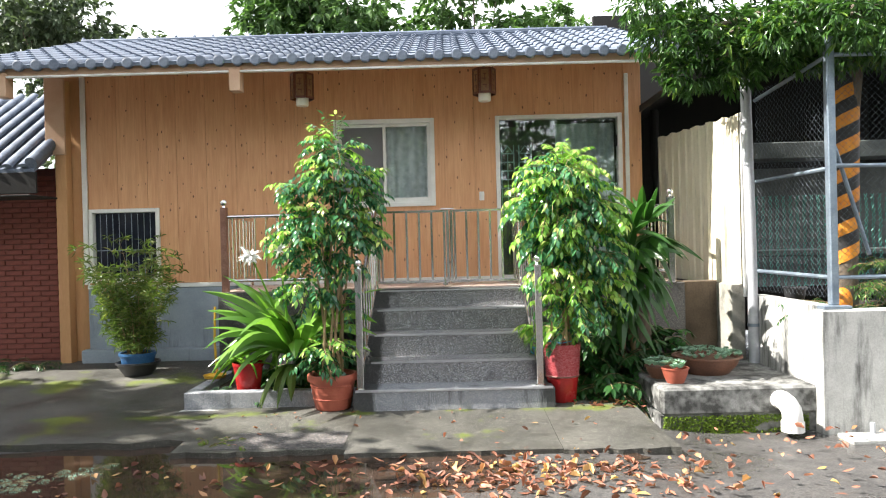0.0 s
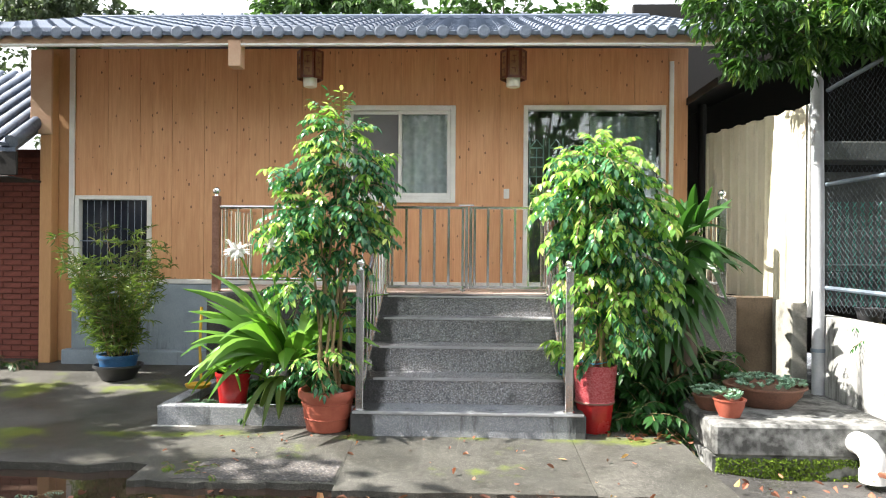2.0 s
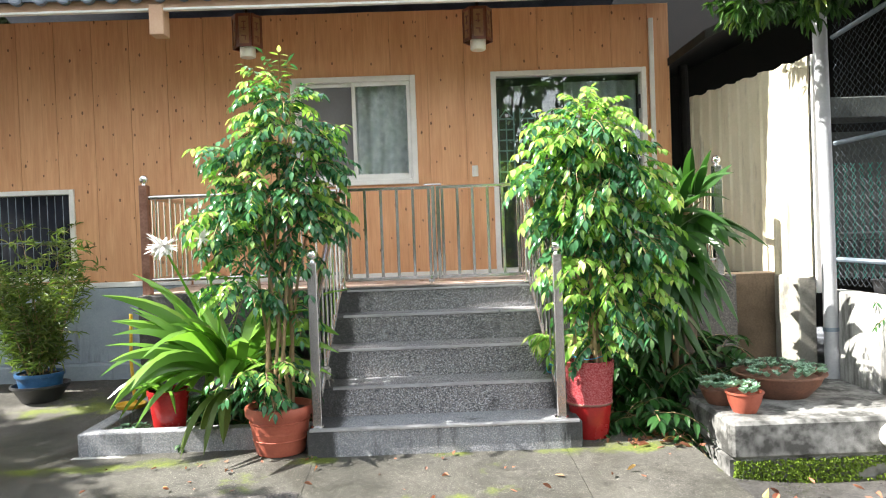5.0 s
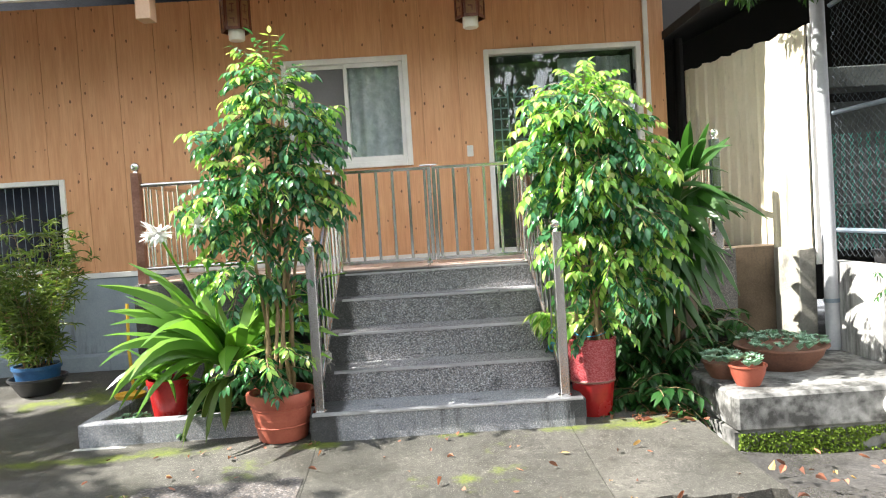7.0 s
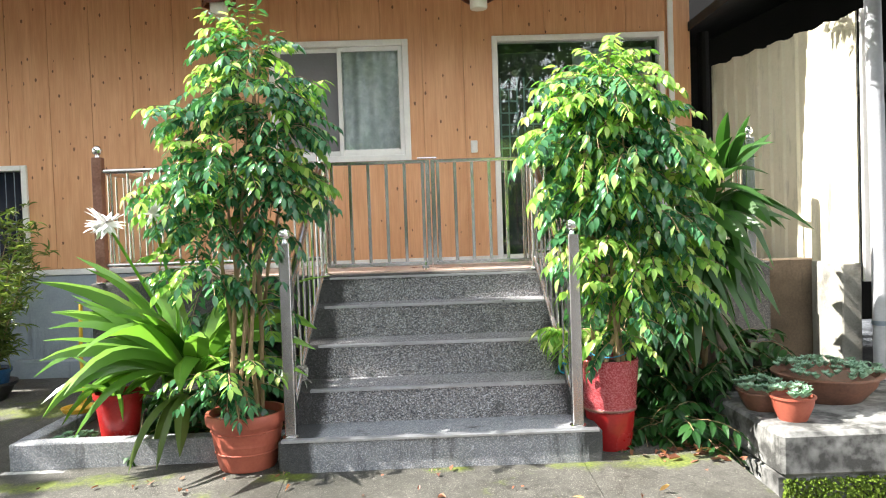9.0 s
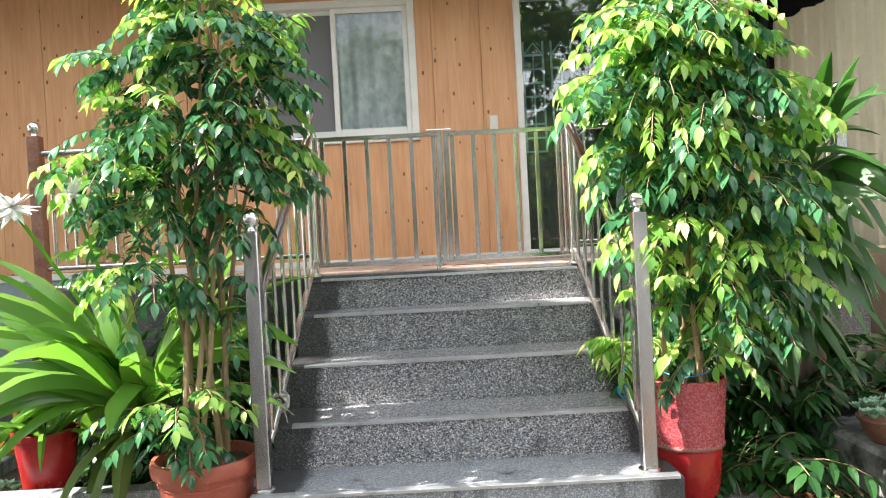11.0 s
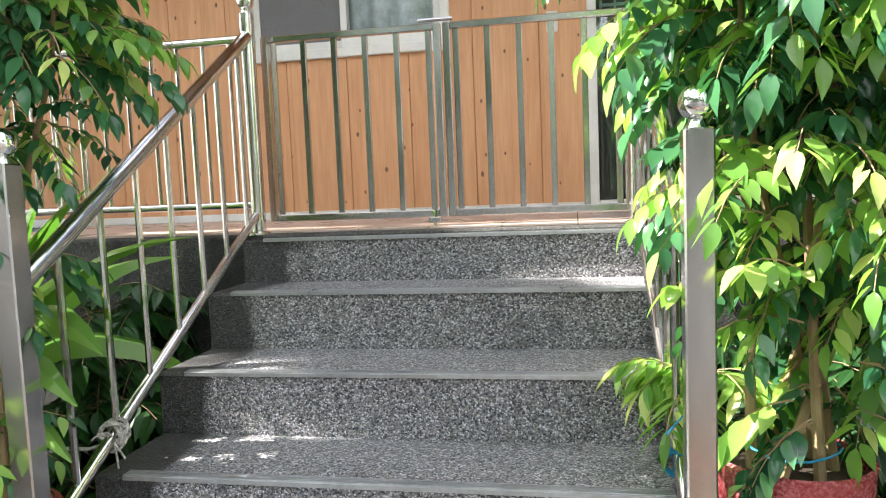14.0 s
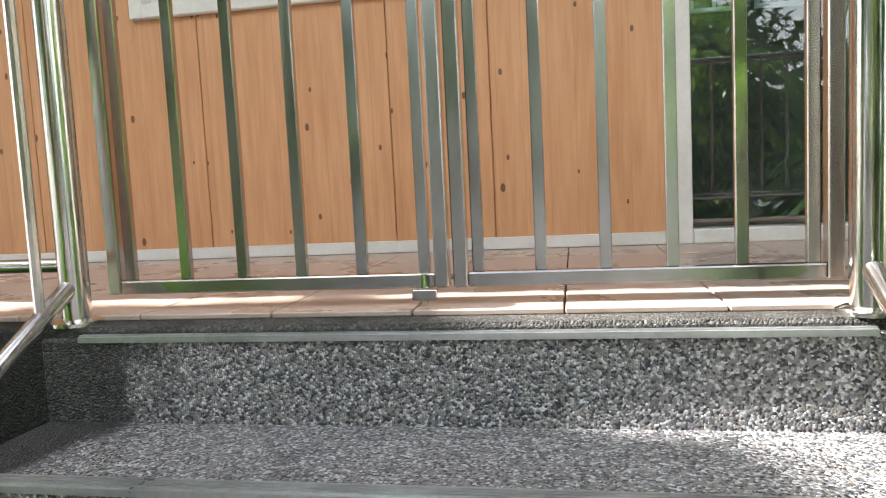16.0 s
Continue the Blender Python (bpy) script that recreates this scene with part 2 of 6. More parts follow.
M_SOIL = plain("soil", (0.03, 0.02, 0.014), (0.07, 0.045, 0.03), 20, 0.95, bumpy=0.8, fine=90)
M_STEM = plain("stem_bark", (0.22, 0.15, 0.075), (0.36, 0.26, 0.14), 18, 0.8, stretch=(1, 1, 0.3))
M_BARK = plain("bark", (0.09, 0.07, 0.05), (0.20, 0.16, 0.12), 9, 0.9, bumpy=0.8, fine=40, stretch=(1, 1, 0.3))
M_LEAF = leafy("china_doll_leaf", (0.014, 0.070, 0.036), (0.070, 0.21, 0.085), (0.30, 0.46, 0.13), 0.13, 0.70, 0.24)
M_LEAFY = leafy("light_green_leaf", (0.09, 0.26, 0.05), (0.33, 0.54, 0.115), (0.68, 0.75, 0.26), 0.15, 0.62, 0.50)
M_STRAP = leafy("strap_leaf", (0.035, 0.13, 0.025), (0.19, 0.36, 0.06), (0.40, 0.54, 0.12), 0.2, 0.70)
M_DRAC = leafy("dracaena_leaf", (0.018, 0.065, 0.016), (0.055, 0.15, 0.03), (0.20, 0.33, 0.06), 0.35, 0.75)
M_FERN = leafy("fern_leaf", (0.010, 0.045, 0.012), (0.028, 0.105, 0.02), (0.07, 0.20, 0.03), 0.4, 0.8)
M_BAMB = leafy("bamboo_leaf", (0.045, 0.085, 0.02), (0.14, 0.20, 0.042), (0.36, 0.38, 0.11), 0.4, 0.72)
M_TREE = leafy("tree_leaf", (0.014, 0.046, 0.012), (0.065, 0.15, 0.03), (0.26, 0.38, 0.065), 0.3, 0.72, 0.34)
M_FAR = leafy("far_leaf", (0.05, 0.10, 0.035), (0.11, 0.20, 0.06), (0.21, 0.32, 0.09), 0.5, 0.75)
M_FARD = leafy("far_leaf_dark", (0.05, 0.075, 0.045), (0.10, 0.13, 0.075), (0.16, 0.20, 0.11), 0.6, 0.8)
M_SUCC = leafy("succulent", (0.14, 0.27, 0.18), (0.28, 0.44, 0.31), (0.46, 0.55, 0.36), 0.5, 0.8, 0.1)
M_MOSS = leafy("moss", (0.05, 0.10, 0.008), (0.13, 0.20, 0.012), (0.26, 0.32, 0.03), 0.9, 0.8, 0.1)
M_PETAL = plain("white_petal", (0.84, 0.82, 0.78), (0.90, 0.89, 0.86), 9, 0.6)
M_FALLEN = leafy("fallen_leaf", (0.11, 0.045, 0.03), (0.36, 0.15, 0.09), (0.58, 0.36, 0.13), 0.55, 0.66, 0.12)
M_PVC = plain("white_pvc", (0.72, 0.71, 0.68), (0.80, 0.79, 0.76), 6, 0.35)
M_GLASS = glassy("window_glass")
M_GLASSD = glassy("door_glass", (0.80, 0.90, 0.88))
M_GLASSD.node_tree.nodes["Principled BSDF"].inputs["IOR"].default_value = 1.8
M_NIGHT = plain("dark_glass", (0.010, 0.013, 0.022), (0.016, 0.020, 0.032), 2, 0.12, bumpy=0.0, spec=0.25)
M_CURT = plain("lace_curtain", (0.52, 0.57, 0.60), (0.86, 0.88, 0.90), 16, 0.9, bumpy=0.3, fine=70)
M_SCREEN = plain("insect_screen", (0.16, 0.16, 0.165), (0.19, 0.19, 0.20), 3, 0.8)
M_TEAL = plain("teal_lattice", (0.38, 0.54, 0.56), (0.50, 0.66, 0.67), 8, 0.5)
M_FLOORT = plain("deck_tile", (0.50, 0.39, 0.33), (0.60, 0.48, 0.42), 4, 0.3, bumpy=0.05)
M_LANT = plain("lantern_wood", (0.10, 0.028, 0.014), (0.20, 0.06, 0.03), 7, 0.4, stretch=(1, 1, 0.2))
M_PAPER = plain("lantern_panel", (0.22, 0.11, 0.05), (0.32, 0.18, 0.08), 6, 0.6)
M_SHADE = plain("frosted_glass", (0.70, 0.66, 0.56), (0.80, 0.77, 0.68), 4, 0.4)
M_YEL = plain("yellow_plastic", (0.55, 0.30, 0.02), (0.65, 0.40, 0.04), 8, 0.45)
M_ORANGE = plain("orange_paint", (0.62, 0.20, 0.015), (0.72, 0.30, 0.03), 8, 0.6)
M_BLACKP = plain("black_paint", (0.015, 0.015, 0.015), (0.03, 0.03, 0.03), 8, 0.6)
M_ROPE = plain("old_rope", (0.18, 0.17, 0.15), (0.50, 0.48, 0.44), 60, 0.9)
M_BLUE = plain("blue_string", (0.01, 0.22, 0.42), (0.02, 0.32, 0.55), 30, 0.6)
# Pale sheet darkened in colour to carry the shade of shed and tree.
M_GALVROOF = plain("shaded_sheet", (0.055, 0.062, 0.06), (0.11, 0.12, 0.115), 6, 0.6)
M_WIRE = plain("mesh_wire", (0.07, 0.085, 0.10), (0.13, 0.15, 0.17), 8, 0.5, 0.4)

# ---- mesh tools ----


class Geo:
    """Collects verts and faces in world metres."""

    def __init__(self):
        self.v, self.f = [], []

    def add(self, verts, faces):
        o = len(self.v)
        self.v.extend(tuple(p) for p in verts)
        self.f.extend(tuple(i + o for i in q) for q in faces)
        return self

    def box(self, x0, x1, y0, y1, z0, z1, b=0.0):
        if b <= 0:
            vs = [(x, y, z) for z in (z0, z1) for y in (y0, y1) for x in (x0, x1)]
            return self.add(vs, [(0, 2, 3, 1), (4, 5, 7, 6), (0, 1, 5, 4), (2, 6, 7, 3), (0, 4, 6, 2), (1, 3, 7, 5)])
        vs, idx = [], {}
        for sx in (0, 1):
            for sy in (0, 1):
                for sz in (0, 1):
                    X, Y, Z = (x0, x1)[sx], (y0, y1)[sy], (z0, z1)[sz]
                    ix, iy, iz = X + (b, -b)[sx], Y + (b, -b)[sy], Z + (b, -b)[sz]
                    for a, p in enumerate(((X, iy, iz), (ix, Y, iz), (ix, iy, Z))):
                        idx[sx, sy, sz, a] = len(vs)
                        vs.append(p)
        fs = []
        for a in range(3):
            for s in (0, 1):
                o = [k for k in range(3) if k != a]
                q = []
                for u, w in ((0, 0), (1, 0), (1, 1), (0, 1)):
                    c = [0, 0, 0]
                    c[a], c[o[0]], c[o[1]] = s, u, w
                    q.append(idx[c[0], c[1], c[2], a])
                fs.append(q)
        for a in range(3):
            o = [k for k in range(3) if k != a]
            for u in (0, 1):
                for w in (0, 1):
                    c0, c1 = [0, 0, 0], [0, 0, 0]
                    c0[a], c1[a] = 0, 1
                    c0[o[0]] = c1[o[0]] = u
                    c0[o[1]] = c1[o[1]] = w
                    fs.append([idx[(*c0, o[0])], idx[(*c1, o[0])], idx[(*c1, o[1])], idx[(*c0, o[1])]])
        for sx in (0, 1):
            for sy in (0, 1):
                for sz in (0, 1):
                    fs.append([idx[sx, sy, sz, a] for a in range(3)])
        return self.add(vs, fs)

    def tube(self, pts, radii, n=8, cap=True):
        pts = [Vector(p) for p in pts]
        if not hasattr(radii, "__len__"):
            radii = [radii] * len(pts)
        o = len(self.v)
        up = None
        for i, p in enumerate(pts):
            d = (pts[min(i + 1, len(pts) - 1)] - pts[max(i - 1, 0)]).normalized()
            ref = Vector((0, 0, 1)) if abs(d.z) < 0.95 else Vector((1, 0, 0))
            a = d.cross(ref).normalized() if up is None else (up - d * up.dot(d)).normalized()
            up = a
            c = d.cross(a)
            for k in range(n):
                w = 2 * math.pi * k / n
                self.v.append(tuple(p + (a * math.cos(w) + c * math.sin(w)) * radii[i]))
        for i in range(len(pts) - 1):
            for k in range(n):
                j = (k + 1) % n
                self.f.append((o + i * n + k, o + i * n + j, o + (i + 1) * n + j, o + (i + 1) * n + k))
        if cap:
            self.f.append(tuple(o + k for k in range(n))[::-1])
            e = o + (len(pts) - 1) * n
            self.f.append(tuple(e + k for k in range(n)))
        return self

    def lathe(self, cx, cy, prof, n=32):
        """Profile of (radius, z), turned round the upright through cx, cy."""
        o = len(self.v)
        for r, z in prof:
            for k in range(n):
                w = 2 * math.pi * k / n
                self.v.append((cx + r * math.cos(w), cy + r * math.sin(w), z))
        for i in range(len(prof) - 1):
            for k in range(n):
                j = (k + 1) % n
                self.f.append((o + i * n + k, o + i * n + j, o + (i + 1) * n + j, o + (i + 1) * n + k))
        return self

    def ball(self, c, r, n=16):
        prof = [(max(r * math.sin(math.pi * i / (n // 2)), 1e-4), c[2] - r * math.cos(math.pi * i / (n // 2))) for i in range(n // 2 + 1)]
        return self.lathe(c[0], c[1], prof, n)

    def prism(self, poly, axis, a, b):
        """A flat outline given in the two other axes, drawn out along axis from a to b."""
        n = len(poly)

        def put(p, s):
            q = list(p)
            q.insert(axis, s)
            return tuple(q)
        vs = [put(p, a) for p in poly] + [put(p, b) for p in poly]
        fs = [tuple(range(n)), tuple(range(n, 2 * n))[::-1]]
        fs += [(i, (i + 1) % n, n + (i + 1) % n, n + i) for i in range(n)]
        return self.add(vs, fs)

    def leaf(self, base, along, side, length, width, droop=0.25, fold=0.15):
        """A pointed blade with a folded midrib."""
        a, s = along.normalized(), side.normalized()
        n = s.cross(a)
        b = Vector(base)

        def at(u, w, h):
            return b + a * (length * u) + s * (width * w) + n * (length * h)
        vs = [b, at(0.32, -0.5, fold - droop * 0.1), at(0.32, 0.5, fold - droop * 0.1), at(0.36, 0, -droop * 0.1),
              at(0.7, -0.36, fold - droop * 0.5), at(0.7, 0.36, fold - droop * 0.5), at(0.72, 0, -droop * 0.5), at(1, 0, -droop)]
        return self.add(vs, [(0, 3, 1), (0, 2, 3), (1, 3, 6, 4), (3, 2, 5, 6), (4, 6, 7), (6, 5, 7)])

    def blade(self, base, along, side, length, width, droop=0.25, fold=0.15):
        """A rounded, pointed blade with a folded midrib, for plants seen close to."""
        a, s = along.normalized(), side.normalized()
        n = s.cross(a)
        b = Vector(base)
        vs = [b]
        for u, h in ((0.14, 0.33), (0.36, 0.5), (0.60, 0.41), (0.82, 0.19)):
            c = b + a * (length * u) - n * (length * droop * u * u)
            vs += [c - s * (width * h) + n * (width * h * fold * 2.2), c, c + s * (width * h) + n * (width * h * fold * 2.2)]
        vs.append(b + a * length - n * (length * droop))
        fs = [(0, 2, 1), (0, 3, 2), (10, 11, 13), (11, 12, 13)]
        for k in (1, 4, 7):
            fs += [(k, k + 1, k + 4, k + 3), (k + 1, k + 2, k + 5, k + 4)]
        return self.add(vs, fs)

    def strap(self, pts, widths, side, fold=0.2):
        """A long blade along pts, creased down the middle."""
        o = len(self.v)
        pts = [Vector(p) for p in pts]
        for i, (p, w) in enumerate(zip(pts, widths)):
            d = (pts[min(i + 1, len(pts) - 1)] - pts[max(i - 1, 0)]).normalized()
            s = (side - d * side.dot(d)).normalized()
            n = s.cross(d)
            self.v += [tuple(p - s * w * 0.5 + n * w * fold), tuple(p), tuple(p + s * w * 0.5 + n * w * fold)]
        for i in range(len(pts) - 1):
            k = o + 3 * i
            self.f += [(k, k + 1, k + 4, k + 3), (k + 1, k + 2, k + 5, k + 4)]
        return self


PLAN = [1.0, 0.0, 0.0, 1.0]   # width factor, shift in x, shift in y, height factor of the part of the plan being built


def fit(p):
    return Vector((p[0] * PLAN[0] + PLAN[1], p[1] + PLAN[2], p[2] * PLAN[3]))


def link(name, geo, material, parent=None, label="", smooth=False):
    org = Vector((0, 0, 0))
    p = parent
    while p is not None:
        org = org + p.location
        p = p.parent
    me = bpy.data.meshes.new(name)
    me.from_pydata([tuple(fit(v) - org) for v in geo.v], [], geo.f)
    if smooth:
        me.polygons.foreach_set("use_smooth", [True] * len(me.polygons))
        me.set_sharp_from_angle(angle=radians(40))
    me.materials.append(material)
    me.update()
    ob = new(name, me)
    if parent is not None:
        ob.parent = parent
    if label:
        tagged(ob, label)
    return ob


def part(name, geo, material, parent, label="", smooth=False):
    return link(name, geo, material, parent, label, smooth)


def thing(name, at, label, category, group=""):
    ob = new(name)
    ob.location = fit(at)
    ob.empty_display_size = 0.1
    return tagged(ob, label, category, group)


def structure(name, geo, material, label, category, smooth=False):
    return tagged(link(name, geo, material, None, "", smooth), label, category, kind="structure")


def rnd(a, b):
    return random.uniform(a, b)

# ---- the plan, in metres ----
WALL_Y, FLOOR_Z = 9.348, 1.045
HOUSE_L, HOUSE_R = -4.43, 2.51
EAVE_Y, EAVE_Z, RIDGE_Y, RIDGE_Z = 8.17, 3.52, 11.3, 4.64
STEPS = [(6.686, 0.231), (7.029, 0.425), (7.382, 0.630), (7.735, 0.840), (8.045, 1.017)]
STEP_L, STEP_R = -0.675, 0.872
DECK_L, DECK_R, DECK_Y = -2.38, 2.58, 8.06
DOOR = (0.700, 2.263, 1.045, 3.065)
WIN = (-1.300, -0.054, 1.975, 3.060)
LOW = (-4.365, -3.487, 1.122, 2.035)


def smooth01(a, b, x):
    t = min(1, max(0, (x - a) / (b - a)))
    return t * t * (3 - 2 * t)


def road_z(x, y):
    z = -0.03 - 0.05 * smooth01(1.2, 2.0, x) - 0.06 * smooth01(1.6, 2.4, x) * smooth01(4.8, 6.1, y)
    z -= 0.03 * math.exp(-((x + 1.9) / 2.4) ** 2 - ((y - 5.45) / 0.58) ** 2)
    return z + 0.008 * noise.noise((x * 0.9, y * 0.9, 0)) + 0.003 * noise.noise((x * 5, y * 5, 2))


def apron_z(x, y):
    z = 0.0 + 0.055 * smooth01(5.55, 6.9, y)
    z += (0.10 * smooth01(7.2, 9.2, y)) * smooth01(-2.0, -2.5, x)
    return z + 0.006 * noise.noise((x * 1.1, y * 1.1, 5)) + 0.002 * noise.noise((x * 6, y * 6, 2))


# ---- ground ----


def grid(xs, ys, z):
    g = Geo()
    nx = len(xs)
    g.v = [(x, y, z(x, y)) for y in ys for x in xs]
    g.f = [(j * nx + i, j * nx + i + 1, (j + 1) * nx + i + 1, (j + 1) * nx + i) for j in range(len(ys) - 1) for i in range(nx - 1)]
    return g


def asphalt(name):
    m, nt, b = principled(name)
    v = coords(nt)
    big, mid = noise_tex(nt, v, 0.9, 5), noise_tex(nt, v, 7, 4)
    vo = nt.nodes.new("ShaderNodeTexVoronoi")
    vo.inputs["Scale"].default_value = 120
    nt.links.new(v, vo.inputs["Vector"])
    sep = nt.nodes.new("ShaderNodeSeparateColor")
    nt.links.new(vo.outputs["Color"], sep.inputs[0])
    col = ramp(nt, mid, [(0.35, (0.045, 0.043, 0.042)), (0.65, (0.085, 0.08, 0.075))])
    col = mixc(nt, 0.4, col, ramp(nt, sep.outputs[0], [(0.3, (0.03, 0.03, 0.03)), (0.9, (0.17, 0.16, 0.15))]))
    nt.links.new(col, b.inputs["Base Color"])
    nt.links.new(ramp(nt, big, [(0.42, grey(0.16)), (0.58, grey(0.7))]), b.inputs["Roughness"])
    bump(nt, b, maths(nt, 'SUBTRACT', 1.0, vo.outputs["Distance"]), 0.35, 0.004)
    return m


def mossy(name, c1, c2, grit=0.3):
    """Old paving: concrete with damp stains and yellow-green moss that gathers in blotches."""
    m, nt, b = principled(name)
    v = coords(nt)
    big, small, blot, wide = noise_tex(nt, v, 2.5, 5), noise_tex(nt, v, 75, 4, 0.7), noise_tex(nt, v, 1.3, 6, 0.7), noise_tex(nt, v, 0.55, 5, 0.6)
    base = ramp(nt, maths(nt, 'ADD', maths(nt, 'MULTIPLY', big, 0.6), maths(nt, 'MULTIPLY', small, 0.4)), [(0.35, c1), (0.65, c2)])
    base = mixc(nt, ramp(nt, wide, [(0.42, grey(0)), (0.6, grey(0.75))]), base, (0.026, 0.027, 0.022))
    speck = noise_tex(nt, v, 22, 6, 0.75)
    base = mixc(nt, ramp(nt, speck, [(0.50, grey(0)), (0.66, grey(0.7))]), base, (0.022, 0.020, 0.016))
    base = mixc(nt, ramp(nt, speck, [(0.30, grey(0.5)), (0.40, grey(0))]), base, (0.33, 0.31, 0.26))
    fleck = noise_tex(nt, v, 160, 5, 0.8)
    base = mixc(nt, ramp(nt, fleck, [(0.52, grey(0)), (0.60, grey(0.75))]), base, (0.02, 0.019, 0.016))
    base = mixc(nt, ramp(nt, fleck, [(0.36, grey(0.8)), (0.42, grey(0))]), base, (0.40, 0.38, 0.33))
    mossc = ramp(nt, small, [(0.35, (0.045, 0.072, 0.008)), (0.65, (0.17, 0.20, 0.03))])
    sp = nt.nodes.new("ShaderNodeSeparateXYZ")
    nt.links.new(v, sp.inputs[0])
    near = None
    for y0, half, amp in ((6.66, 0.16, 0.13), (8.15, 0.55, 0.17)):
        q = maths(nt, 'SUBTRACT', 1.0, maths(nt, 'DIVIDE', maths(nt, 'ABSOLUTE', maths(nt, 'SUBTRACT', sp.outputs[1], y0)), half))
        q = maths(nt, 'MULTIPLY', maths(nt, 'MAXIMUM', q, 0.0), amp)
        near = q if near is None else maths(nt, 'ADD', near, q)
    blot = maths(nt, 'ADD', blot, near)
    col = mixc(nt, ramp(nt, blot, [(0.60, grey(0)), (0.69, grey(0.9))]), base, mossc)
    nt.links.new(col, b.inputs["Base Color"])
    nt.links.new(ramp(nt, wide, [(0.4, grey(0.85)), (0.6, grey(0.35))]), b.inputs["Roughness"])
    bump(nt, b, small, 0.5, 0.006)
    return m


M_ASPH = asphalt("wet_asphalt")
M_PAVE = mossy("mossy_concrete", (0.052, 0.050, 0.043), (0.128, 0.121, 0.103))
M_PATCH = stained("asphalt_patch", (0.06, 0.055, 0.055), (0.12, 0.11, 0.105), (0.03, 0.03, 0.03), 5, 80, 0.4, 0.8, 0.9, False, (90, (0.03, 0.03, 0.03), (0.24, 0.22, 0.21), 0.6))
M_WATER, _nt, _b = principled("puddle_water")
_b.inputs["Base Color"].default_value = (0.045, 0.03, 0.022, 1)
_b.inputs["Roughness"].default_value = 0.03
bump(_nt, _b, noise_tex(_nt, coords(_nt), 5, 2), 0.03, 0.01)

xs = sorted({-600.0, -200.0, -80.0, -40.0, -20.0, -12.0, -8.0} | {round(-6 + 0.12 * i, 3) for i in range(93)} | {6.0, 9.0, 14.0, 25.0, 60.0, 200.0, 600.0})
ys = sorted({-600.0, -200.0, -60.0, -25.0, -10.0, -5.0, -2.0, 0.0, 1.0, 2.0, 3.0, 3.5} | {round(4 + 0.1 * i, 3) for i in range(26)} | {7.5, 9.0, 12.0, 20.0, 60.0, 200.0, 900.0})
structure("ground", grid(xs, ys, road_z), M_ASPH, "wet dark asphalt road with damp and dry patches", "road", True)
g = Geo()
ring = []
for k in range(72):
    w = 2 * math.pi * k / 72
    r = 1 + 0.22 * noise.noise((math.cos(w) * 2, math.sin(w) * 2, 3)) + 0.08 * noise.noise((math.cos(w) * 7, math.sin(w) * 7, 9))
    ring.append((-1.75 + 3.1 * r * math.cos(w), 5.42 + 0.66 * r * math.sin(w), -0.038))
g.add(ring, [tuple(range(72))])
structure("water", g, M_WATER, "shallow brown puddle lying on the asphalt", "puddle")


def slab(name, x0, x1, front, back, label, material, n=24, m=16, lift=0.0, slope=(0, 0)):
    """A paving slab between a ragged front edge and its back edge, with a skirt down into the ground."""
    top = []
    for j in range(m + 1):
        for i in range(n + 1):
            u, w = i / n, j / m
            y0, y1 = front(u), back(u)
            y = y0 + (y1 - y0) * w
            x = x0 + slope[0] * (1 - w) + (x1 + slope[1] * (1 - w) - x0 - slope[0] * (1 - w)) * u
            e = min(min(w, 1 - w) * m, min(u, 1 - u) * n)
            top.append((x, y, apron_z(x, y) + lift - (0.002 if e < 0.5 else 0)))
    g = Geo()
    g.v = list(top)
    k = n + 1
    g.f = [(j * k + i, j * k + i + 1, (j + 1) * k + i + 1, (j + 1) * k + i) for j in range(m) for i in range(n)]
    rim = [i for i in range(k)] + [j * k + n for j in range(1, m + 1)] + [m * k + i for i in range(n - 1, -1, -1)] + [j * k for j in range(m - 1, 0, -1)]
    o = len(g.v)
    g.v += [(g.v[i][0], g.v[i][1], g.v[i][2] - 0.16) for i in rim]
    for a in range(len(rim)):
        b = (a + 1) % len(rim)
        g.f.append((rim[a], o + a, o + b, rim[b]))
    return part(name, g, material, pavement, label)


def ragged(y, amp, seed, freq=5.0):
    return lambda u: y + amp * noise.noise((u * freq, seed, 0)) + amp * 0.4 * noise.noise((u * freq * 4, seed, 3))


pavement = tagged(new("pavement"), "old concrete apron with moss and damp stains", "pavement", kind="structure")
slab("paving_slab", -0.745, 0.872, ragged(5.62, 0.02, 1), lambda u: 6.80, "mossy centre slab before the steps", M_PAVE, slope=(0.03, 0.0))
slab("paving_slab", 0.876, 1.62, ragged(5.60, 0.05, 2), lambda u: 8.0, "cracked slab beside the ledge", M_PAVE, slope=(0.0, 0.10))
slab("paving_slab", -2.017, -0.748, ragged(5.72, 0.06, 3), lambda u: 7.0, "weathered slab beside the planter", M_PAVE, lift=0.003, slope=(0.0, 0.03))
slab("asphalt_patch", -1.62, -0.74, ragged(5.77, 0.03, 4), ragged(6.14, 0.06, 7), "coarse dark asphalt patch", M_PATCH, lift=0.007, slope=(-0.16, 0.0))
slab("paving_slab", -14.0, -2.02, ragged(6.02, 0.06, 5, 40), lambda u: 9.5, "sloping mossy strip along the house", M_PAVE, 90, 26, slope=(0, 0))

# ---- front wall of the house ----
OPENINGS = [DOOR, WIN, LOW]


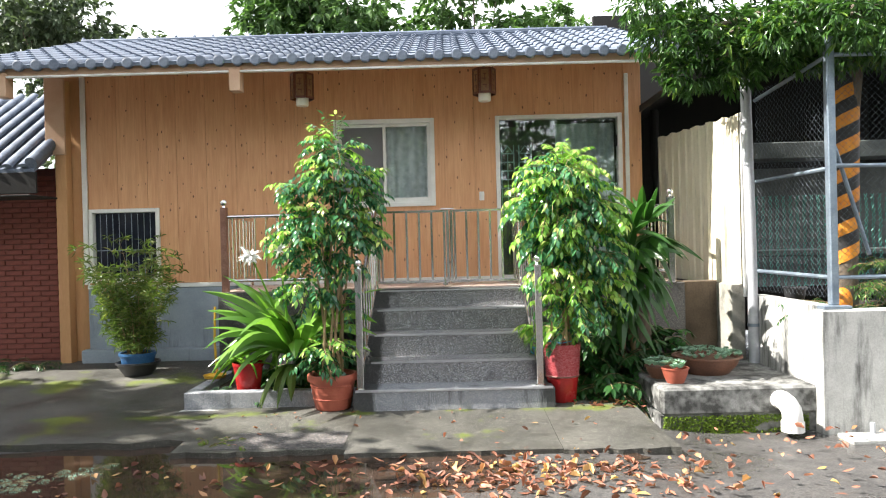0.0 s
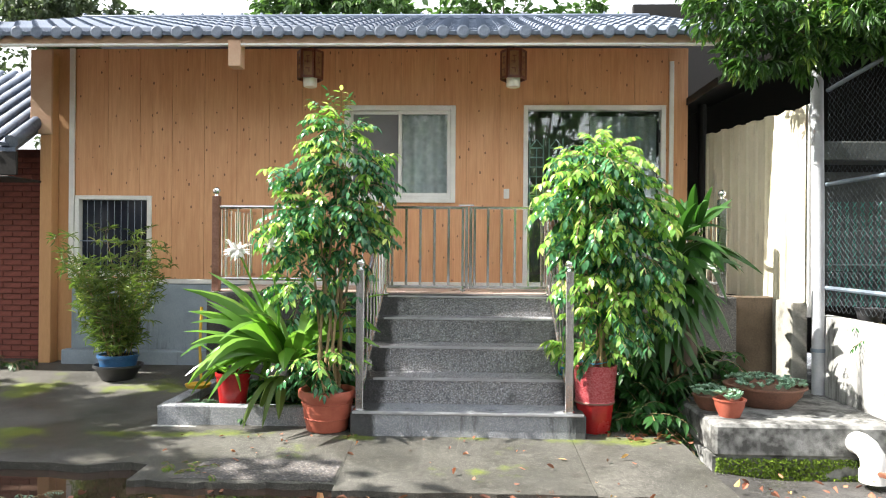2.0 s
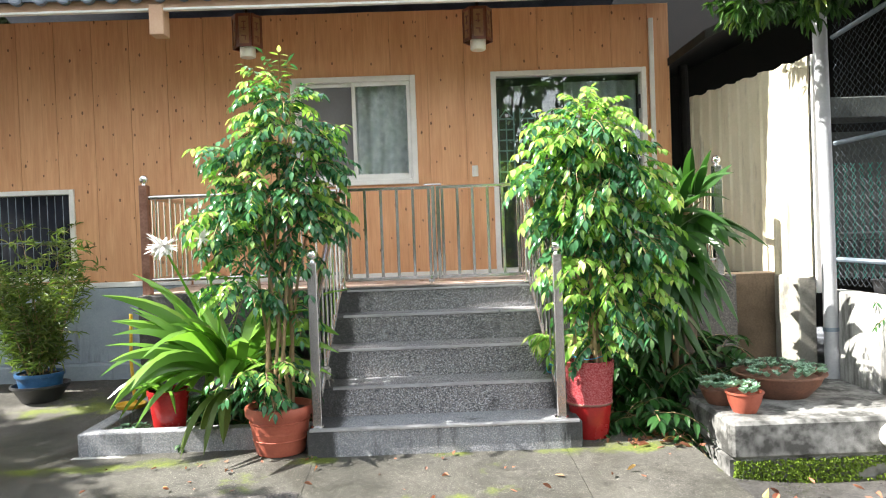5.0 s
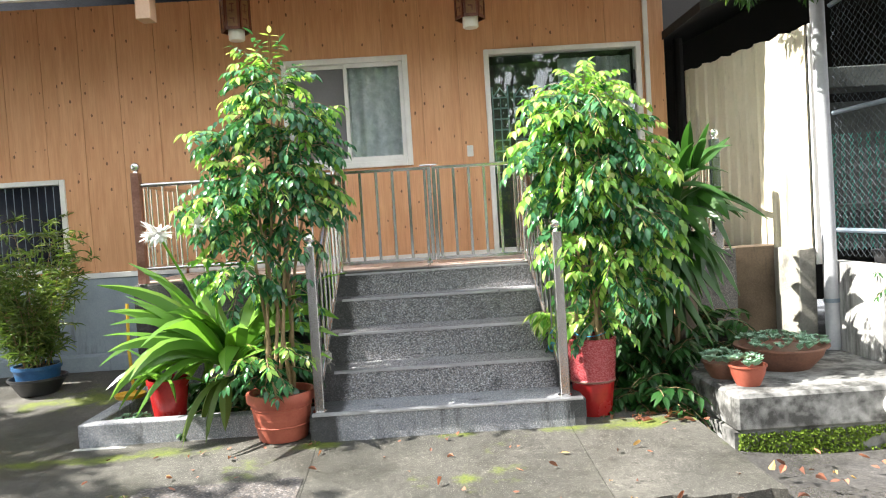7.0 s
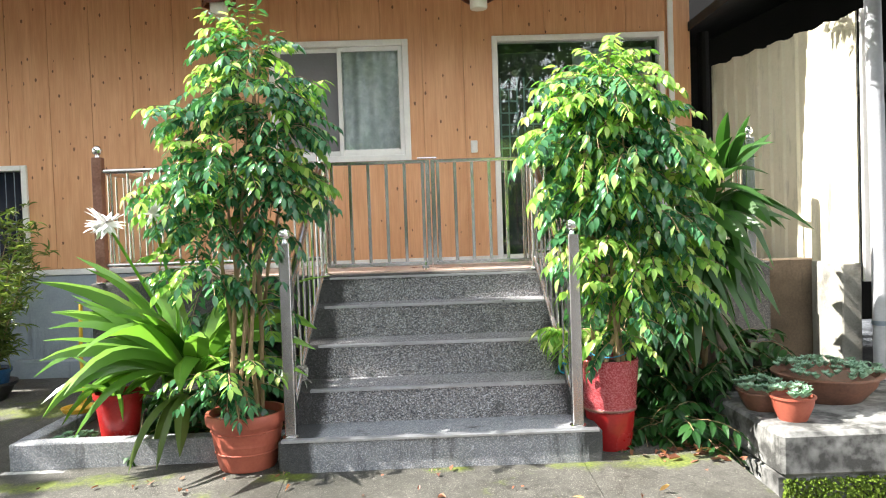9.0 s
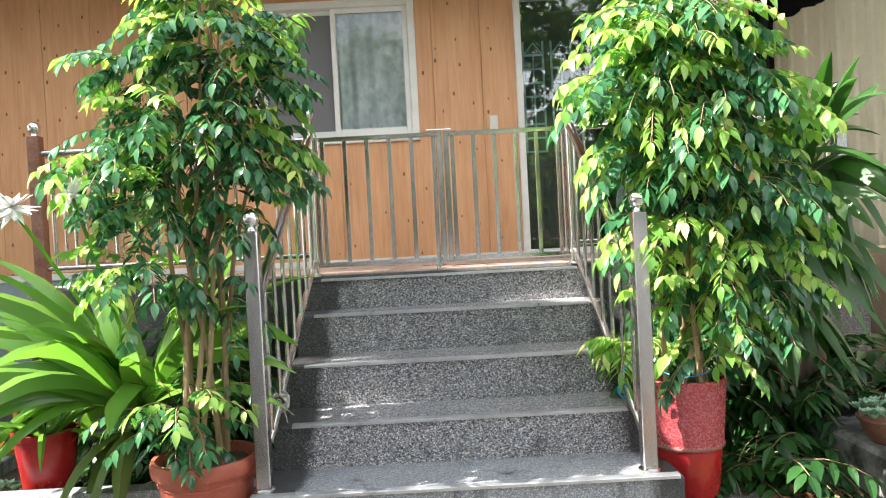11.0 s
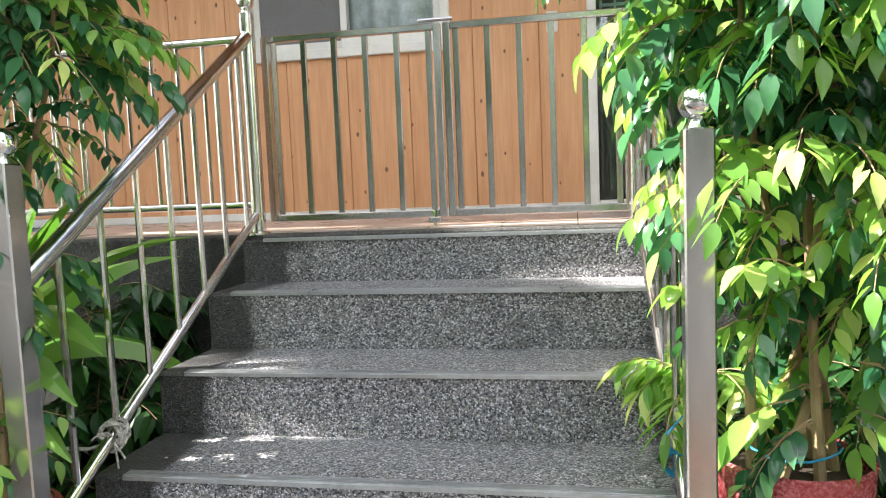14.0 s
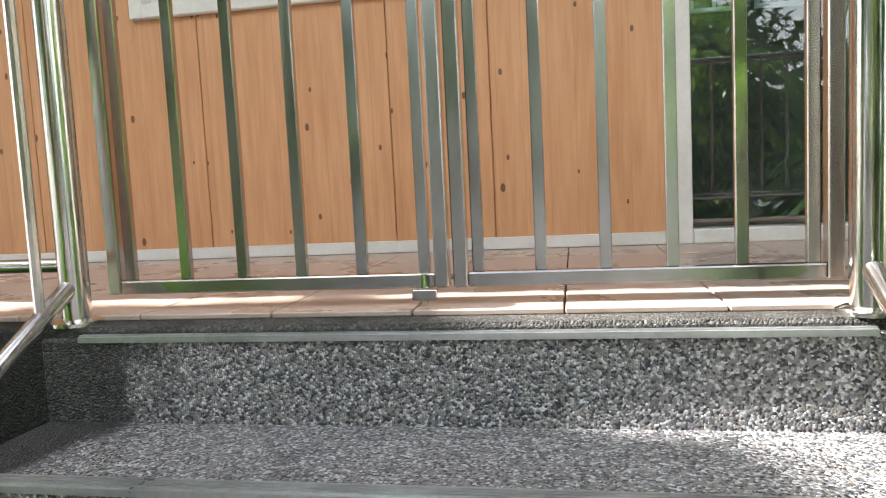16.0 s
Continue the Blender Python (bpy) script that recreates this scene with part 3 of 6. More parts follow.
def wall_pieces(x0, x1, z0, z1, holes):
    """Upright strips of wall between and around the holes."""
    cuts = sorted({x0, x1} | {c for h in holes for c in h[:2] if x0 < c < x1})
    for a, b in zip(cuts, cuts[1:]):
        spans, mid = [(z0, z1)], (a + b) / 2
        for h in holes:
            if h[0] < mid < h[1]:
                nxt = []
                for s, e in spans:
                    if h[3] <= s or h[2] >= e:
                        nxt.append((s, e))
                    else:
                        if h[2] > s:
                            nxt.append((s, h[2]))
                        if h[3] < e:
                            nxt.append((h[3], e))
                spans = nxt
        for s, e in spans:
            yield a, b, s, e


g = Geo()
for a, b, s, e in wall_pieces(HOUSE_L - 0.27, HOUSE_R, 0.1, 3.70, OPENINGS):
    g.box(a, b, WALL_Y + 0.012, WALL_Y + 0.16, s, e)
wall_front = structure("wall_front", g, M_POST, "house front clad in knotty pine boards", "wall")
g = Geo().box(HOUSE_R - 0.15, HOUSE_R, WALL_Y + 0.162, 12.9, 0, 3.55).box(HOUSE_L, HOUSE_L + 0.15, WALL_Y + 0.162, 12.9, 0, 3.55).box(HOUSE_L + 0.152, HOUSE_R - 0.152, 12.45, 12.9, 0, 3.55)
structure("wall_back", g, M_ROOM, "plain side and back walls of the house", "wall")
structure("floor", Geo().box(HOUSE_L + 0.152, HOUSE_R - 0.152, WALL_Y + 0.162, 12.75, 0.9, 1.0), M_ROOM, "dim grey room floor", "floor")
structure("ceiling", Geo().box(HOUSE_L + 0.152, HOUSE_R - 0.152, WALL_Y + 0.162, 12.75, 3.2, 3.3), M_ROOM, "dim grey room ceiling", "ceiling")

x = HOUSE_L + 0.06
while x < HOUSE_R - 0.02:
    x2 = min(x + 0.370, HOUSE_R - 0.003)
    low = 1.10 if x2 < DECK_L + 0.1 else FLOOR_Z + 0.02
    for a, b, s, e in wall_pieces(x + 0.002, x2 - 0.002, low, 3.70, OPENINGS):
        if b - a > 0.015 and e - s > 0.02:
            part("board", Geo().box(a, b, WALL_Y, WALL_Y + 0.011, s, e, 0.002), M_WOOD, wall_front)
    x = x2

# plastered base at the foot of the wall
base = structure("wall_base", Geo().box(HOUSE_L + 0.05, DECK_L + 0.02, WALL_Y - 0.05, WALL_Y + 0.010, 0.05, 1.045, 0.006), M_PLASTER, "grey plastered base of the house wall with runs", "wall base")
structure("plinth", Geo().box(HOUSE_L + 0.01, DECK_L + 0.01, WALL_Y - 0.19, WALL_Y - 0.052, 0.05, 0.31, 0.015), M_PLASTER, "low grey concrete plinth under the wall", "plinth")
structure("trim", Geo().box(HOUSE_L + 0.05, DECK_L + 0.02, WALL_Y - 0.062, WALL_Y - 0.002, 1.047, 1.098, 0.004), M_WHITE, "white painted strip above the plastered base", "trim")
structure("trim_left", Geo().box(HOUSE_L - 0.005, HOUSE_L + 0.055, WALL_Y - 0.030, WALL_Y - 0.001, 1.099, 3.70, 0.004), M_WHITE, "white upright strip at the wall's end", "trim")
structure("trim_right", Geo().box(2.300, 2.348, WALL_Y - 0.026, WALL_Y - 0.001, FLOOR_Z + 0.001, 3.55, 0.004), M_WHITE, "white upright strip beside the glass door", "trim")
structure("baseboard", Geo().box(DECK_L + 0.04, DOOR[0] - 0.002, WALL_Y - 0.014, WALL_Y - 0.001, FLOOR_Z + 0.001, FLOOR_Z + 0.045, 0.002), M_WHITE, "thin white strip at the deck", "baseboard")
corner_post = thing("corner_post", (-4.62, WALL_Y - 0.1, 0.12), "brown painted timber post at the house corner", "post")
part("post", Geo().box(-4.69, -4.555, WALL_Y - 0.16, WALL_Y - 0.02, 0.15, 3.62, 0.006), M_POST, corner_post)
part("head_board", Geo().box(-4.78, -4.54, WALL_Y - 0.20, WALL_Y - 0.162, 2.70, 3.64, 0.005), M_PINK, corner_post)
part("foot_block", Geo().box(-4.74, -4.54, WALL_Y - 0.22, WALL_Y - 0.0, 0.06, 0.149, 0.01), M_PLASTER, corner_post)


def framed_opening(name, o, w, depth, label, category, proud=0.028):
    ob = tagged(new(name), label, category, kind="structure")
    ob.location = ((o[0] + o[1]) / 2, WALL_Y, o[2])
    g = Geo()
    y0, y1 = WALL_Y - proud, WALL_Y + depth
    g.box(o[0], o[0] + w, y0, y1, o[2], o[3], 0.004).box(o[1] - w, o[1], y0, y1, o[2], o[3], 0.004)
    g.box(o[0] + w + 0.0005, o[1] - w - 0.0005, y0, y1, o[3] - w, o[3], 0.004).box(o[0] + w + 0.0005, o[1] - w - 0.0005, y0, y1, o[2], o[2] + w, 0.004)
    part("window_frame" if "window" in name else "door_frame", g, M_WHITE, ob)
    return ob


# sliding window with screen and lace curtain
w1 = framed_opening("window_1", WIN, 0.055, 0.09, "white sliding window with lace curtain and insect screen", "window")
MID = -0.676


def sash(parent, x0, x1, z0, z1, y, w, pane, pane_label):
    s = part("sash", Geo().box(x0, x0 + w, y, y + 0.03, z0, z1, 0.003).box(x1 - w, x1, y, y + 0.03, z0, z1, 0.003)
             .box(x0 + w, x1 - w, y + 0.0005, y + 0.0295, z1 - w, z1).box(x0 + w, x1 - w, y + 0.0005, y + 0.0295, z0, z0 + w * 1.4), M_WHITE, parent)
    p = part("pane", Geo().box(x0 + w, x1 - w, y + 0.012, y + 0.018, z0 + w * 1.4, z1 - w), pane, s, pane_label)
    p.visible_shadow = False
    return s


sash(w1, MID - 0.02, WIN[1] - 0.057, WIN[2] + 0.057, WIN[3] - 0.057, WALL_Y + 0.0, 0.038, M_GLASS, "clear glass pane")
sash(w1, WIN[0] + 0.057, MID + 0.018, WIN[2] + 0.057, WIN[3] - 0.057, WALL_Y + 0.034, 0.034, M_SCREEN, "dark grey insect screen")
part("latch", Geo().box(MID - 0.012, MID + 0.006, WALL_Y - 0.012, WALL_Y - 0.001, 2.44, 2.51, 0.003), M_WHITE, w1)


def curtain(name, x0, x1, y, z0, z1, waves, label):
    g = Geo()
    n = 90
    for i in range(n + 1):
        u = i / n
        d = 0.022 * math.sin(u * waves * 2 * math.pi) + 0.008 * math.sin(u * waves * 5.1)
        g.v += [(x0 + (x1 - x0) * u, y + d, z0), (x0 + (x1 - x0) * u, y + d * 0.6, z1)]
        g.v += [(x0 + (x1 - x0) * u, y + d + 0.003, z0), (x0 + (x1 - x0) * u, y + d * 0.6 + 0.003, z1)]
    for i in range(n):
        k = 4 * i
        g.f += [(k, k + 4, k + 5, k + 1), (k + 2, k + 3, k + 7, k + 6)]
    ob = link(name, g, M_CURT, None, "", True)
    return tagged(ob, label, "curtain")


curtain("curtain", WIN[0] + 0.02, WIN[1] - 0.03, WALL_Y + 0.14, 1.75, 3.12, 9, "white lace curtain hanging behind the window glass")

# small barred window
w2 = framed_opening("window_2", LOW, 0.048, 0.08, "low white-framed window with iron bars", "window")
p = part("pane", Geo().box(LOW[0] + 0.05, LOW[1] - 0.05, WALL_Y + 0.055, WALL_Y + 0.06, LOW[2] + 0.05, LOW[3] - 0.05), M_NIGHT, w2, "dark window glass")
for i in range(9):
    bx = LOW[0] + 0.05 + (LOW[1] - LOW[0] - 0.1) * (i + 1) / 10
    part("bar", Geo().tube([(bx, WALL_Y + 0.015, LOW[2] + 0.045), (bx, WALL_Y + 0.015, LOW[3] - 0.045)], 0.0035, 6), M_GALV, w2)
part("cross_bar", Geo().tube([(LOW[0] + 0.045, WALL_Y + 0.004, 1.52), (LOW[1] - 0.045, WALL_Y + 0.004, 1.52)], 0.006, 6), M_GALV, w2)

# glass door with a lattice leaf behind it
d1 = framed_opening("door_1", DOOR, 0.050, 0.10, "white-framed tall glass door reflecting greenery", "door")
for a, b in ((DOOR[0] + 0.052, 1.21), (1.215, DOOR[1] - 0.052)):
    p = part("pane", Geo().box(a, b, WALL_Y + 0.03, WALL_Y + 0.038, FLOOR_Z + 0.055, DOOR[3] - 0.055), M_GLASSD, d1, "reflecting glass pane")
    p.visible_shadow = False
part("hinge", Geo().box(DOOR[1] - 0.075, DOOR[1] - 0.052, WALL_Y + 0.012, WALL_Y + 0.029, 2.66, 2.80, 0.004), M_BLACKPOT, d1, "black door hinge")
inner = thing("lattice_door", (0.95, WALL_Y + 0.16, 1.0), "teal carved lattice door standing behind the glass", "door leaf")
# Panel takes the dark room colour to stand for the unlit inside.
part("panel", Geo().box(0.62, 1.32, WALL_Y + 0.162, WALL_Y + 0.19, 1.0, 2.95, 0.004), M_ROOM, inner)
g = Geo()
for cx in (0.86, 1.08):
    g.box(cx - 0.085, cx - 0.07, WALL_Y + 0.145, WALL_Y + 0.158, 1.85, 2.72).box(cx + 0.07, cx + 0.085, WALL_Y + 0.145, WALL_Y + 0.158, 1.85, 2.72)
    for k in range(8):
        g.box(cx - 0.07, cx + 0.07, WALL_Y + 0.146, WALL_Y + 0.157, 1.85 + 0.108 * k, 1.865 + 0.108 * k)
    g.box(cx - 0.006, cx + 0.006, WALL_Y + 0.147, WALL_Y + 0.156, 1.865, 2.606)
    g.tube([(cx - 0.07, WALL_Y + 0.151, 2.62), (cx, WALL_Y + 0.151, 2.71), (cx + 0.07, WALL_Y + 0.151, 2.62)], 0.008, 5)
part("lattice", g, M_TEAL, inner, "teal lattice bars")
curtain("curtain", 1.46, 2.20, WALL_Y + 0.15, 1.3, 2.97, 7, "white lace curtain behind the glass door")

sw = thing("wall_switch", (0.514, WALL_Y, 2.02), "small white weatherproof switch box on the boards", "switch")
part("box", Geo().box(0.484, 0.546, WALL_Y - 0.022, WALL_Y - 0.001, 2.025, 2.135, 0.006), M_WHITE, sw)
part("button", Geo().box(0.498, 0.532, WALL_Y - 0.030, WALL_Y - 0.0225, 2.045, 2.105, 0.003), M_WHITE, sw)

# ---- roof ----
ROOF_L, ROOF_R = -5.35, 2.55
slope_v = Vector((0, RIDGE_Y - EAVE_Y, RIDGE_Z - EAVE_Z))
slope_n = Vector((0, -slope_v.z, slope_v.y)).normalized()
g = Geo()
for (x0, x1) in ((ROOF_L, ROOF_R),):
    a, b = Vector((0, EAVE_Y + 0.06, EAVE_Z - 0.01)), Vector((0, RIDGE_Y, RIDGE_Z - 0.03))
    t = slope_n * -0.05
    g.add([(x0, a.y, a.z), (x1, a.y, a.z), (x1, b.y, b.z), (x0, b.y, b.z), (x0, a.y + t.y, a.z + t.z), (x1, a.y + t.y, a.z + t.z), (x1, b.y, b.z - 0.06), (x0, b.y, b.z - 0.06)],
          [(0, 1, 2, 3), (7, 6, 5, 4), (0, 4, 5, 1), (1, 5, 6, 2), (3, 2, 6, 7), (0, 3, 7, 4)])
    g.add([(x0, b.y, b.z), (x1, b.y, b.z), (x1, 14.5, EAVE_Z), (x0, 14.5, EAVE_Z), (x0, b.y, b.z - 0.06), (x1, b.y, b.z - 0.06), (x1, 14.5, EAVE_Z - 0.06), (x0, 14.5, EAVE_Z - 0.06)],
          [(0, 1, 2, 3), (7, 6, 5, 4), (1, 5, 6, 2), (0, 3, 7, 4), (3, 2, 6, 7)])
roof = structure("roof", g, M_TILE, "low pitched roof of blue-grey clay tiles", "roof")
PITCH = 0.197


def tile_mesh(name, length, r, cap):
    """One half-round cover tile lying up the slope, its lower end closed by a round boss."""
    g = Geo()
    n = 6
    d, s = slope_v.normalized(), Vector((1, 0, 0))
    for u, k in ((0, 1.0), (1, 0.86)):
        for i in range(n + 1):
            w = math.pi * i / n
            g.v.append(tuple(d * (length * u) + s * (-math.cos(w) * r * k) + slope_n * (math.sin(w) * r * k * 0.75 + 0.012 * (1 - u))))
    for i in range(n):
        g.f.append((i, i + 1, n + 2 + i, n + 1 + i))
    g.f.append(tuple(range(n + 1))[::-1])
    if cap:
        o = len(g.v)
        m = 12
        for y, q in ((-0.02, 0.75), (-0.014, 1.0), (0.03, 1.0)):
            g.v += [(math.cos(2 * math.pi * i / m) * r * q, y, math.sin(2 * math.pi * i / m) * r * q + 0.0) for i in range(m)]
        for a in (0, 1):
            g.f += [(o + a * m + i, o + a * m + (i + 1) % m, o + (a + 1) * m + (i + 1) % m, o + (a + 1) * m + i) for i in range(m)]
        g.f.append(tuple(o + i for i in range(m)))
    me = bpy.data.meshes.new(name)
    me.from_pydata(g.v, [], g.f)
    me.polygons.foreach_set("use_smooth", [True] * len(me.polygons))
    me.set_sharp_from_angle(angle=radians(50))
    me.materials.append(M_TILE)
    return me


tile_rows, row_len = 10, slope_v.length / 10
tile_me, eave_me = tile_mesh("tile", row_len * 1.04, 0.058, False), tile_mesh("eave_tile", row_len * 1.04, 0.060, True)
flat = Geo()
n_cols = int((ROOF_R - ROOF_L) / PITCH)
for i in range(n_cols + 1):
    x = ROOF_L + 0.06 + PITCH * i
    for j in range(tile_rows):
        at = Vector((x, EAVE_Y, EAVE_Z)) + slope_v * (j / tile_rows) + slope_n * 0.012
        if j < 7:
            ob = new("tile", eave_me if j == 0 else tile_me)
            ob.location = at
            ob.parent = roof
        else:
            o = len(flat.v)
            flat.v += [tuple(at + v.co) for v in tile_me.vertices]
            flat.f += [tuple(o + k for k in p.vertices) for p in tile_me.polygons]
tagged(part("tile_rows", flat, M_TILE, roof, "", True), kind="stuff")
# shallow pan tiles stepped between the rolls
pan = Geo()
for i in range(n_cols):
    x = ROOF_L + 0.06 + PITCH * (i + 0.5)
    for j in range(tile_rows):
        a = Vector((x, EAVE_Y - 0.01, EAVE_Z)) + slope_v * (j / tile_rows)
        b = a + slope_v * (1.02 / tile_rows)
        w = PITCH * 0.40
        pan.add([tuple(a + Vector((-w, 0, 0)) + slope_n * 0.026), tuple(a + slope_n * 0.016), tuple(a + Vector((w, 0, 0)) + slope_n * 0.026),
                 tuple(b + Vector((-w, 0, 0)) + slope_n * 0.010), tuple(b + slope_n * 0.002), tuple(b + Vector((w, 0, 0)) + slope_n * 0.010),
                 tuple(a + Vector((-w, 0, -0.02))), tuple(a + Vector((w, 0, -0.02)))],
                [(0, 1, 4, 3), (1, 2, 5, 4), (0, 6, 7, 2, 1)])
tagged(part("pan_tiles", pan, M_TILE, roof), kind="stuff")
g = Geo().box(ROOF_L, ROOF_R, RIDGE_Y - 0.10, RIDGE_Y + 0.10, RIDGE_Z - 0.02, RIDGE_Z + 0.06, 0.02)
for i in range(int((ROOF_R - ROOF_L) / 0.28)):
    g.tube([(ROOF_L + 0.28 * i, RIDGE_Y, RIDGE_Z + 0.05), (ROOF_L + 0.28 * i + 0.02, RIDGE_Y, RIDGE_Z + 0.05)], 0.06, 10)
part("ridge_cap", g, M_TILE, roof)
# eave: fascia, white edge strip, soffit and outriggers
structure("fascia", Geo().box(ROOF_L, ROOF_R - 0.05, EAVE_Y + 0.05, EAVE_Y + 0.08, EAVE_Z - 0.085, EAVE_Z - 0.005, 0.004), M_PINK, "brown fascia board under the tiles", "fascia")
structure("eave_trim", Geo().box(ROOF_L, ROOF_R - 0.05, EAVE_Y + 0.03, EAVE_Y + 0.079, EAVE_Z - 0.108, EAVE_Z - 0.087, 0.003), M_WHITE, "thin white strip along the eave", "trim")
structure("soffit", Geo().prism([(EAVE_Y + 0.082, EAVE_Z - 0.075), (WALL_Y + 0.1, EAVE_Z + 0.34), (WALL_Y + 0.1, EAVE_Z + 0.36), (EAVE_Y + 0.082, EAVE_Z - 0.055)], 0, ROOF_L, ROOF_R - 0.05), M_PINK, "brown boarded soffit under the eave", "soffit")
for bx in (-4.72, -2.18):
    br = thing("eave_bracket", (bx, 8.3, 3.21), "pinkish painted beam end carrying the eave", "beam", "eave beams")
    part("beam", Geo().box(bx - 0.06, bx + 0.06, EAVE_Y + 0.02, EAVE_Y + 0.17, EAVE_Z - 0.31, EAVE_Z - 0.055, 0.005), M_PINK, br)

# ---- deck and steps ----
structure("deck", Geo().box(DECK_L, DECK_R, DECK_Y, WALL_Y - 0.052, 0.0, FLOOR_Z - 0.012, 0.008), M_PEBDARK, "raised entrance deck faced with grimy pebbles, darkened for shade", "deck")
deck_floor = tagged(new("deck_floor"), "pinkish glazed tiles on the deck", "floor", kind="structure")
ti = 0
tx = DECK_L + 0.01
while tx < DECK_R - 0.02:
    for ty0, ty1 in ((DECK_Y + 0.075, 8.46), (8.464, 8.76), (8.764, 9.06), (9.064, WALL_Y - 0.016)):
        part("tile", Geo().box(tx, min(tx + 0.296, DECK_R - 0.01), ty0, ty1, FLOOR_Z - 0.0115, FLOOR_Z, 0.002), M_FLOORT, deck_floor)
    tx += 0.30
structure("deck_filler", Geo().box(DECK_L + 0.002, DECK_R - 0.002, WALL_Y - 0.0515, WALL_Y + 0.010, 0.0, FLOOR_Z - 0.0135), M_PEBBLE, "joint between deck and house wall", "deck")

steps = thing("entrance_steps", (0.09, 7.3, 0.0), "five grey washed-pebble steps with metal nosings", "steps")
for k, (y, z) in enumerate(STEPS):
    z0 = 0.0 if k == 0 else STEPS[k - 1][1] - 0.05
    y1 = STEPS[k + 1][0] + 0.05 if k < 4 else DECK_Y + 0.07
    l, r = (-0.784, 0.982) if k == 0 else (STEP_L - 0.085, STEP_R + 0.085)
    st = part("step", Geo().box(l + 0.001 * k, r - 0.001 * k, y + 0.008, y1 + 0.001 * k, z0, z - (0.004 if k < 4 else 0.002), 0.010), M_KERBS if k == 0 else M_PEBBLE, steps)
    prof = [(y - 0.002, z - 0.012), (y - 0.002, z)]
    for q in range(4):
        prof += [(y + 0.004 + 0.010 * q, z), (y + 0.004 + 0.010 * q, z + 0.003), (y + 0.009 + 0.010 * q, z + 0.003), (y + 0.009 + 0.010 * q, z)]
    prof += [(y + 0.044, z), (y + 0.044, z - 0.0035), (y + 0.006, z - 0.0035), (y + 0.006, z - 0.012)]
    g = Geo().prism(prof, 0, STEP_L + (0.02 if k else -0.09), STEP_R - (0.025 if k else -0.09))
    part("nosing", g, M_STRIP, st, "ribbed metal nosing strip")

# ---- railings and gate ----


def railing(name, at, label):
    return thing(name, at, label, "railing")


def rail_post(parent, x, y, z0, z1, square=True, material=None, w=0.034):
    m = material or M_BRUSH
    if square:
        p = part("post", Geo().box(x - w, x + w, y - w, y + w, z0 + 0.012, z1, 0.004), m, parent)
    else:
        p = part("post", Geo().tube([(x, y, z0 + 0.012), (x, y, z1)], w * 0.9, 16), m, parent, "", True)
    part("foot_plate", Geo().lathe(x, y, [(0.001, z0), (w * 1.55, z0), (w * 1.55, z0 + 0.008), (w * 1.1, z0 + 0.014), (0.001, z0 + 0.014)], 20), M_STEEL, p, "", True)
    part("collar", Geo().lathe(x, y, [(0.001, z1), (0.026, z1), (0.018, z1 + 0.012), (0.015, z1 + 0.02), (0.001, z1 + 0.021)], 16), M_CHROME, p, "", True)
    part("ball", Geo().ball((x, y, z1 + 0.050), 0.037, 20), M_CHROME, p, "polished ball finial", True)
    return p


def stair_rail(name, x, label):
    r = railing(name, (x, 6.9, 0.23), label)
    rail_post(r, x, 6.77, 0.231, 1.298, w=0.030)
    top0, top1 = Vector((x, 6.80, 1.01)), Vector((x + (0.024 if x < 0 else -0.01), 8.09, 1.848))
    bot0, bot1 = Vector((x, 6.80, 0.35)), Vector((x + (0.024 if x < 0 else -0.01), 8.09, 1.115))
    part("handrail", Geo().tube([top0, top1], 0.026, 14), M_STEEL, r, "", True)
    part("lower_rail", Geo().tube([bot0, bot1], 0.019, 12), M_STEEL, r, "", True)
    for k in range(7):
        u = (k + 0.7) / 7.2
        part("baluster", Geo().tube([bot0.lerp(bot1, u), top0.lerp(top1, u)], 0.0105, 8), M_STEEL, r, "", True)
    return r


rail_l = stair_rail("stair_railing", -0.722, "polished steel stair railing with ball-topped post, by the leafy pot plant")
rail_r = stair_rail("stair_railing", 0.862, "polished steel stair railing half hidden in leaves")


def flat_rail(name, pts, posts, label, n_bars):
    r = railing(name, (*pts[0], FLOOR_Z), label)
    for (x, y, sq, m) in posts:
        rail_post(r, x, y, FLOOR_Z - 0.012, 1.945, sq, m)
    a, b = Vector((*pts[0], 0)), Vector((*pts[1], 0))
    z = Vector((0, 0, 1))
    part("handrail", Geo().tube([a + z * 1.843, b + z * 1.843], 0.019, 12), M_STEEL, r, "", True)
    part("lower_rail", Geo().tube([a + z * 1.16, b + z * 1.16], 0.016, 12), M_STEEL, r, "", True)
    for k in range(n_bars):
        p = a.lerp(b, (k + 0.7) / (n_bars + 0.4))
        part("baluster", Geo().tube([p + z * 1.16, p + z * 1.843], 0.009, 8), M_STEEL, r, "", True)
    return r


RY = 8.105
flat_rail("deck_railing", ((-2.30, RY), (-0.70, RY)), [(-2.305, RY, True, M_RUSTY), (-0.698, RY, False, M_STEEL)], "steel deck railing with a rust-red corner post", 13)
flat_rail("deck_railing", ((0.852, RY), (2.45, RY)), [(0.852, RY, False, M_STEEL), (2.455, RY, True, M_BRUSH)], "steel deck railing behind the green plants", 13)
flat_rail("deck_railing", ((-2.30, RY + 0.05), (-2.30, WALL_Y - 0.04)), [], "short steel railing closing the deck's end", 8)
flat_rail("deck_railing", ((2.45, RY + 0.05), (2.45, WALL_Y - 0.04)), [], "short steel railing beside the cream fence", 8)


